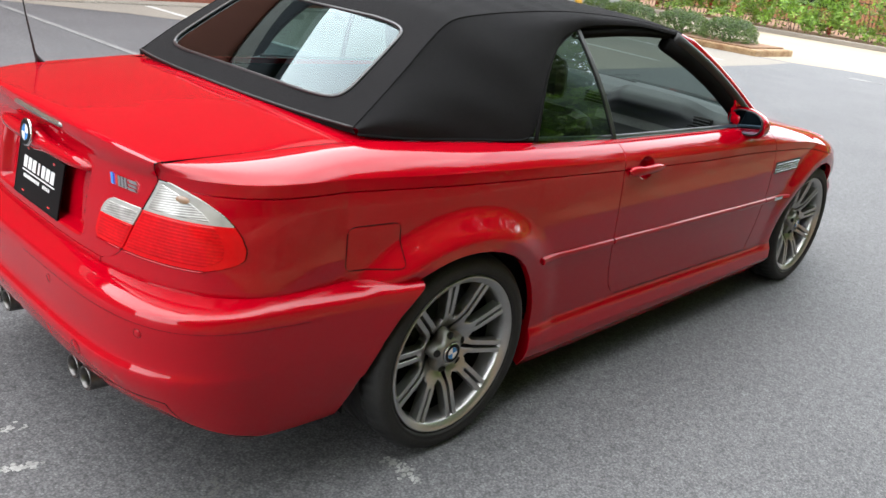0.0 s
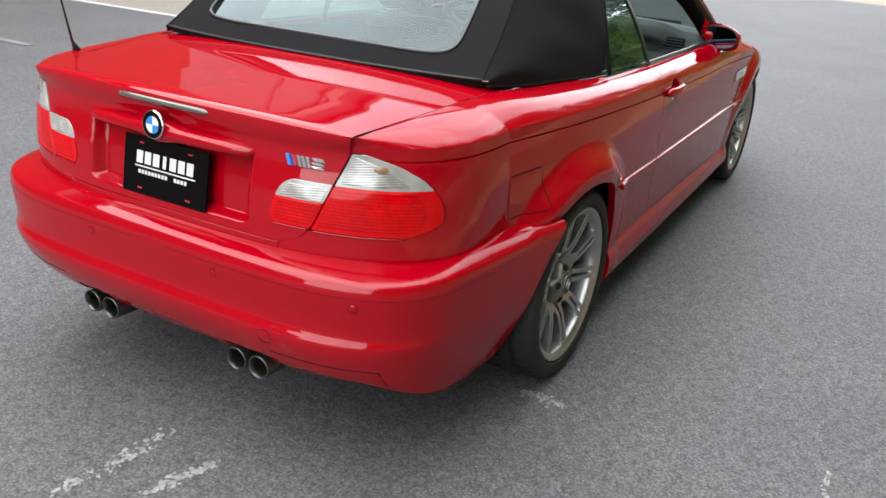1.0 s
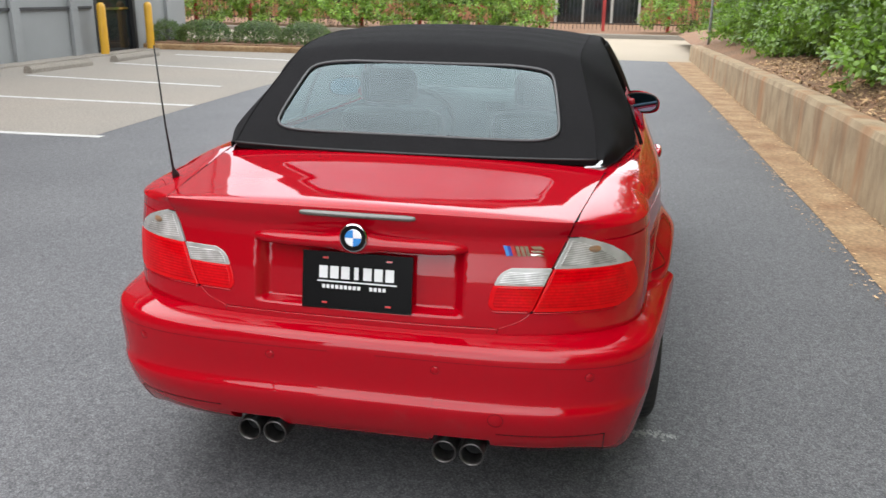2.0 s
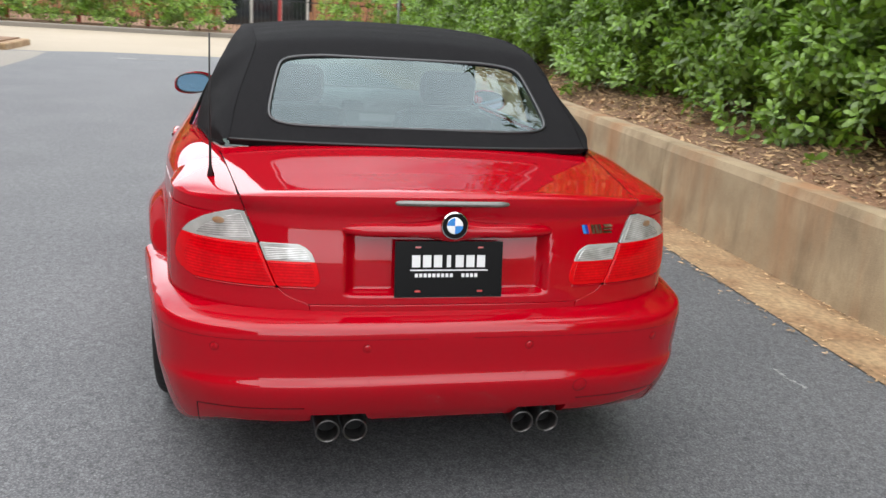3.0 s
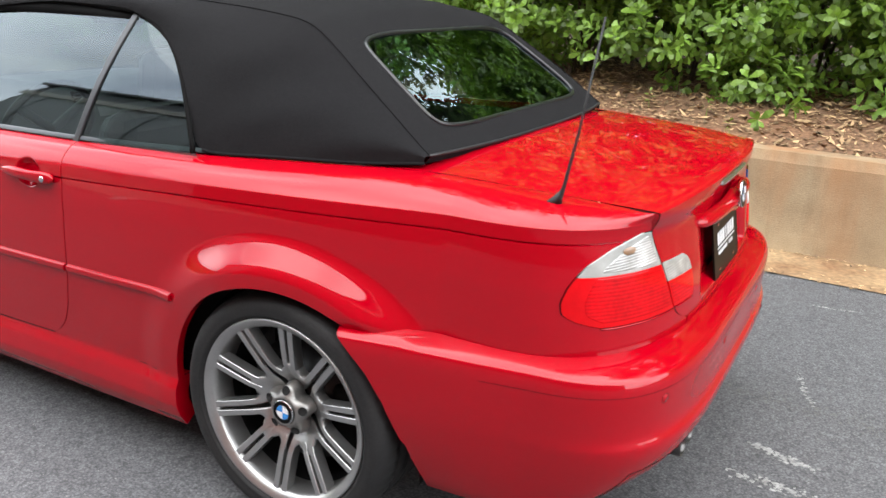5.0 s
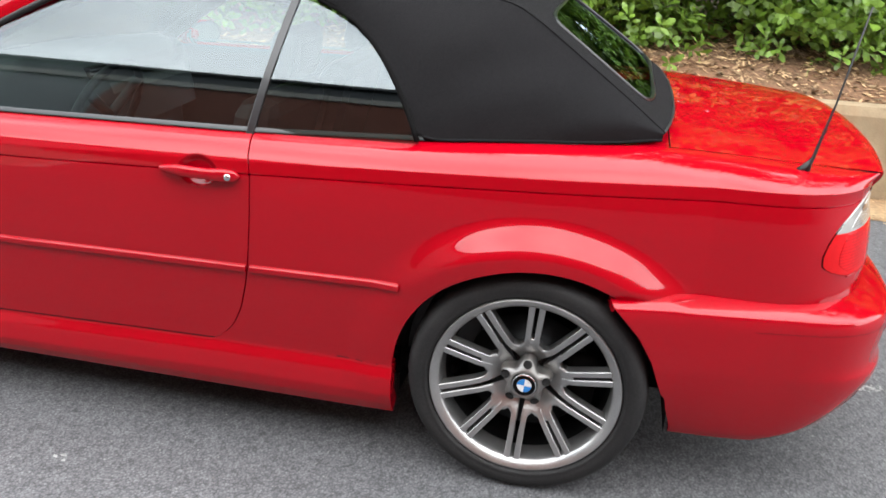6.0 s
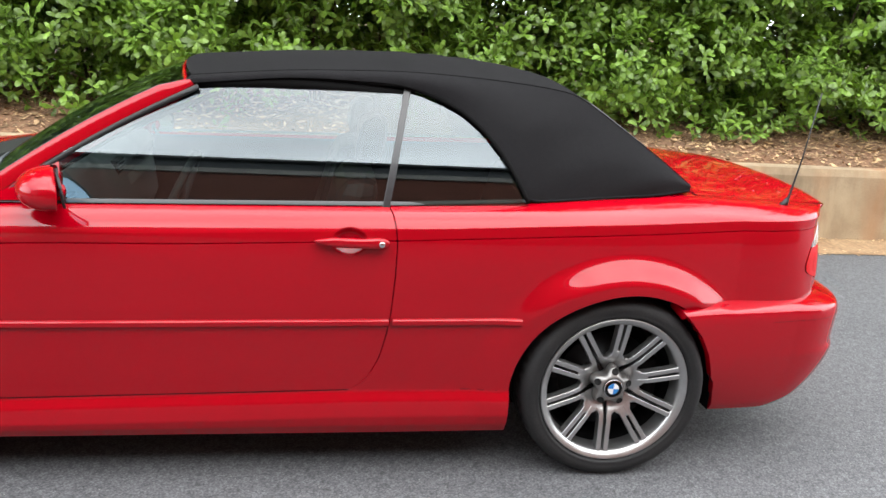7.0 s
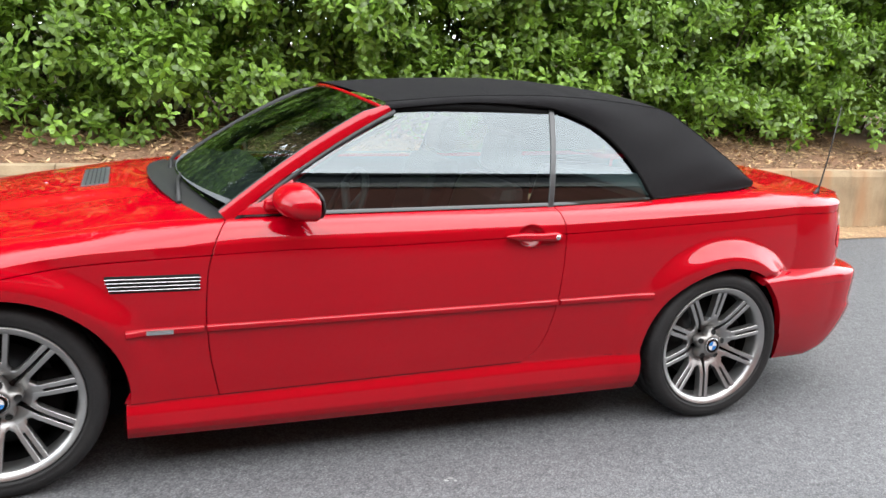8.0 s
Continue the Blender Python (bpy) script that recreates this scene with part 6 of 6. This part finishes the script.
bumper_disc(-0.40, 7.9, 0.020, "tow_cover")


def joint(name, pts, parent, r=0.0016):
    tube(name, pts, r, M_DARK, parent, 5)


for s in (1, -1):
    joint("joint", [on_bumper(s * 0.69, v, -0.0003)[0] for v in np.linspace(9.2, 11.9, 10)], bump_ob)
    joint("joint", [on_bumper(s * y, 9.2, -0.0003)[0] for y in np.linspace(0.69, 0.40, 14)], bump_ob)
    joint("joint", [tuple(bumper(np.array(q), np.array(3.35)) * (1, s, 1)) for q in np.linspace(-0.46, XB - 1.22, 50)], bump_ob, 0.0005)

# gap between doors and sills
for s in (1, -1):
    gap_x = np.linspace(0.376, 2.34, 50)
    tube("joint", [(x, s * (float(side_y(x, float(door_low(np.array(x))) - 0.003)) - 0.001), float(door_low(np.array(x))) - 0.003) for x in gap_x], 0.0016, M_DARK, car, 5)

# fuel flap on the right flank
flap = Sheet().patch(panel(const(-0.416), const(-0.258), const(0.666), const(0.783), lambda s, v: body(s, v) + np.array((0, 0.0015, 0))), 14, 12, "lrbt", 0.006).link("fuel_flap", M_RED, car, "", True)
fl = []
for a in np.linspace(0, math.tau, 61)[:-1]:
    c, s = math.cos(a), math.sin(a)
    k = (abs(c) ** 8 + abs(s) ** 8) ** (-1 / 8)
    p = body(np.array(-0.337 + 0.0825 * c * k), np.array(0.7245 + 0.062 * s * k))
    fl.append((p[0], -p[1] - 0.0005, p[2]))
tube("joint", fl, 0.0013, M_DARK, flap, 5, closed=True)

# side gills with bright slats
for sg in (False, True):
    s = -1 if sg else 1
    gill = Sheet().patch(panel(lambda v: 2.118 + 0 * v, lambda v: 2.405 - 0.3 * (0.737 - v), const(0.684), const(0.737), lambda s, v: body(s, v) + np.array((0, 0.001, 0))), 16, 8, "lrbt", 0.004).link("side_gill", M_SOOT_RECESS, car, "black side gill with bright slats", sg)
    for z in (0.692, 0.704, 0.716, 0.728):
        tube("slat", [(x, s * (float(side_y(x, z)) + 0.004), z) for x in np.linspace(2.115, 2.408 - 0.3 * (0.737 - z), 14)], 0.0020, M_CHROME, gill, 6)
    boxed("badge", 2.20, 2.285, s * (float(side_y(2.24, 0.547)) + 0.011) - 0.003, s * (float(side_y(2.24, 0.547)) + 0.011) + 0.003, 0.5395, 0.5555, M_CHROME, car, 0.002, "small silver badge in the rub strip")

# door handles: a bar over the bowl pressed into the door
for d, s in zip(doors, (1, -1)):
    def grip(U, V, s=s):
        x = 0.795 + 0.235 * U
        a = V * math.tau
        e = np.maximum(1 - np.abs(2 * U - 1) ** 7, 0.0) ** 0.5
        y = side_y(x, 0.83) + 0.009 + 0.010 * np.sin(U * np.pi)
        # flat-topped bar, thick round the lock and drawn out to a point ahead
        hz = 0.0185 - 0.0035 * step(0.12, 0.4, U) - 0.008 * step(0.7, 1.0, U)
        c, d = np.cos(a), np.sin(a)
        return np.stack([x, s * (y + 0.014 * np.sign(c) * np.abs(c) ** 0.7 * e), 0.832 + hz * np.sign(d) * np.abs(d) ** 0.7 * e + 0.004 * U], -1)
    h = Sheet().patch(grip, 30, 16, "", out=(0.91, s * 0.875, 0.832)).link("handle", M_RED, d, "red pull handle")
    if s > 0:
        v, f = lathe([(0.0, 0.003), (0.008, 0.003), (0.0095, 0.0)], 18)
        raw("lock", [(0.822 + a, float(side_y(0.82, 0.83)) + 0.0275 + b, 0.832 + c) for a, b, c in v], [q[::-1] for q in f], M_CHROME, d, "round silver door lock", smooth=True)

# door mirrors
for d, s in zip(doors, (1, -1)):
    dy, dz = (0.0, 0.0) if s > 0 else (-0.036, -0.030)
    def shell(U, V, s=s, dy=dy, dz=dz):
        th, ph = U * math.pi, V * math.tau
        c = np.cos(ph)
        r = np.sin(th) ** 0.75
        y = (0.862 + dy) + 0.100 * np.cos(th) * -1
        z = (0.972 + dz) + 0.060 * r * np.sin(ph) + 0.010 * np.cos(th)
        x = 1.775 + r * np.where(c > 0, 0.105 * np.abs(c) ** 0.9, 0.007 * c) - 0.34 * (y - (0.862 + dy)) * np.where(c > 0, 0.4, 1.0)
        return np.stack([x, s * y, z], -1)
    m = Sheet().patch(shell, 30, 40, "", out=(1.8, s * (0.862 + dy), (0.972 + dz))).link("door_mirror", M_RED, d, "red door mirror housing")
    tip = 0.16 if s > 0 else 0.0
    v = [((1.758 if s > 0 else 1.762) + tip * 0.050 * math.sin(a) - 0.34 * 0.088 * math.copysign(abs(math.cos(a)) ** 0.75, math.cos(a)), s * ((0.862 + dy) + 0.088 * math.copysign(abs(math.cos(a)) ** 0.75, math.cos(a))), (0.972 + dz) + 0.050 * math.copysign(abs(math.sin(a)) ** 0.85, math.sin(a))) for a in np.linspace(0, math.tau, 41)[:-1]]
    raw("mirror_glass", v, [tuple(range(40)) if s < 0 else tuple(range(40))[::-1]], M_MIRROR, m)
    tube("mirror_rim", v, 0.0045, M_BLACK, m, 6, closed=True)
    part("mirror_foot", box(bmesh.new(), 1.77, 1.90, min(s * 0.745, s * 0.80), max(s * 0.745, s * 0.80), 0.922, 0.965, 0.015), M_RED, m)
    raw("sail", [(1.99, s * 0.792, 0.915), (1.775, s * 0.792, 0.920), (1.795, s * 0.735, 1.035), (1.99, s * 0.765, 0.915), (1.775, s * 0.765, 0.920), (1.795, s * 0.708, 1.035)], [(0, 1, 2), (3, 5, 4), (0, 2, 5, 3), (1, 4, 5, 2), (0, 3, 4, 1)], M_RED, m)

# aerial on the left rear wing
ant = tube("aerial", [(-0.634, 0.657, 0.950), (-0.638, 0.657, 0.966), (-0.645, 0.657, 0.985), (-0.670, 0.656, 1.12), (-0.702, 0.652, 1.35)], [0.011, 0.0075, 0.0042, 0.0027, 0.0022], M_BLACK, car, 8, "thin black roof aerial on a rubber foot")
tube("foot", [(-0.616, 0.659, 0.944), (-0.628, 0.657, 0.955), (-0.640, 0.657, 0.975)], [0.011, 0.010, 0.005], M_BLACK, ant, 8)

# --- cabin
def cushion(name, x0, x1, y0, y1, z0, z1, r, lean=0.0, label="black leather seat"):
    bm = bmesh.new()
    box(bm, x0, x1, y0, y1, z0, z1, r)
    for v in bm.verts:
        v.co.x -= lean * (v.co.z - z0)
    return part(name, bm, M_LEATHER, car, label, smooth=False)


for s in (1, -1):
    y = 0.36 * s
    cushion("seat_base", 1.02, 1.52, y - 0.25, y + 0.25, 0.36, 0.52, 0.05)
    cushion("seat_back", 0.94, 1.08, y - 0.25, y + 0.25, 0.48, 0.98, 0.06, 0.28)
    cushion("head_restraint", 0.80, 0.90, y - 0.135, y + 0.135, 1.00, 1.17, 0.045, 0.15)
cushion("rear_bench", 0.30, 0.75, -0.55, 0.55, 0.36, 0.55, 0.06)
cushion("rear_back", 0.14, 0.28, -0.58, 0.58, 0.5, 0.90, 0.06, 0.25)
boxed("parcel_shelf", -0.28, 0.12, -0.62, 0.62, 0.86, 0.90, M_DASH, car, 0.01)
boxed("cabin_floor", 0.2, 2.2, -0.75, 0.75, 0.27, 0.31, M_DARK, car)


dash_z = tab([0, 0.08, 0.14, 0.22, 0.4, 0.7, 1.0], [0.66, 0.80, 0.86, 0.915, 0.942, 0.952, 0.952], 0.03)


def dash(U, V):
    y = (2 * U - 1) * 0.74
    k = (y / 0.74) ** 2
    pad = step(0.66, 0.5, -y) * step(0.06, 0.2, -y) * step(0.125, 0.16, V) * step(0.50, 0.38, V)
    hood = np.exp(-((y - 0.36) / 0.17) ** 2) * np.exp(-((V - 0.35) / 0.2) ** 2)
    x = 1.73 + 0.41 * V + 0.05 * k * (1 - V) - 0.13 * k * V - 0.055 * pad - 0.05 * hood
    return np.stack([x, y, dash_z(V) + 0.040 * pad + 0.05 * hood - 0.012 * k], -1)


Sheet().patch(dash, 60, 40, "", out=(2.3, 0, 0.2)).link("dashboard", M_DASH, car, "dark grey moulded dashboard")
tr = Sheet().patch(lambda U, V: dash(0.04 + U * 0.42, 0.080 + 0.035 * V) + np.array((-0.004, 0, 0.001)), 30, 4, "", out=(2.3, 0, 0.2)).link("dash_trim", M_STUCCO, car, "pale grey dashboard trim strip")
for y in (-0.60, -0.02, 0.62):
    c = dash(np.array((y / 0.74 + 1) / 2), np.array(0.165))
    av = boxed("air_vent", c[0] - 0.012, c[0] + 0.02, y - 0.06, y + 0.06, c[2] - 0.03, c[2] + 0.03, M_SOOT_RECESS, car, 0.008)
    for k in range(4):
        boxed("vane", c[0] - 0.016, c[0] - 0.011, y - 0.055, y + 0.055, c[2] - 0.024 + 0.014 * k, c[2] - 0.020 + 0.014 * k, M_DASH, av)
boxed("dash_lower", 1.83, 1.95, -0.72, 0.72, 0.45, 0.72, M_DASH, car, 0.03)
boxed("centre_console", 1.0, 1.75, -0.11, 0.11, 0.3, 0.56, M_DASH, car, 0.03)
boxed("firewall", 1.95, 2.0, -0.75, 0.75, 0.3, 0.88, M_DARK, car)
st = Matrix.Translation((1.52, 0.36, 0.83)) @ Matrix.Rotation(radians(66), 4, "Y")
wheel_ring = [st @ Vector((0.185 * math.cos(a), 0.185 * math.sin(a), 0)) for a in np.linspace(0, math.tau, 41)[:-1]]
sw = tube("steering_wheel", wheel_ring, 0.015, M_LEATHER, car, 8, "black leather steering wheel", closed=True)
for a in (0.0, 2.2, 4.1):
    tube("spoke", [st @ Vector((0, 0, -0.02)), st @ Vector((0.18 * math.cos(a), 0.18 * math.sin(a), 0))], 0.018, M_DASH, sw, 6)
boxed("inner_mirror", 1.50, 1.53, -0.12, 0.12, 1.20, 1.26, M_BLACK, car, 0.012)
for s in (1, -1):
    raw("door_card", [(0.15, s * 0.70, 0.3), (1.95, s * 0.74, 0.3), (1.95, s * 0.745, 0.90), (0.15, s * 0.70, 0.93)], [(0, 1, 2, 3)] if s < 0 else [(3, 2, 1, 0)], M_LEATHER, car)

# seedlings that come up through the litter
def seedling():
    ob = thing("seedling", "small green seedling growing in the leaf litter", "weed", group="seedlings on the bank")
    tube("stem", [(0, 0, -0.02), (0.004, 0.002, 0.03), (0.002, 0.006, 0.065)], [0.0025, 0.002, 0.0012], M_LEAF, ob, 5)
    rng = np.random.default_rng(5)
    v, f = leaf_cloud([np.array((0.002, 0.006, 0.06))], [np.array((0.0, 0.1, 1.0))], 0.055, 5, rng)
    raw("leaves", v, f, M_LEAF, ob)
    return ob


w0 = seedling()
spots = [(0.25, -3.25), (0.62, -3.05), (-0.15, -3.15), (-0.35, -2.92), (1.6, -3.3), (3.4, -3.1), (-1.4, -3.2), (4.6, -3.2)]
for k, (x, y) in enumerate(spots):
    m = pose(x, y, bank_z(x, y), 0, 0, 77 * k)
    if k:
        copy_thing(w0, m)
    else:
        w0.matrix_basis = m
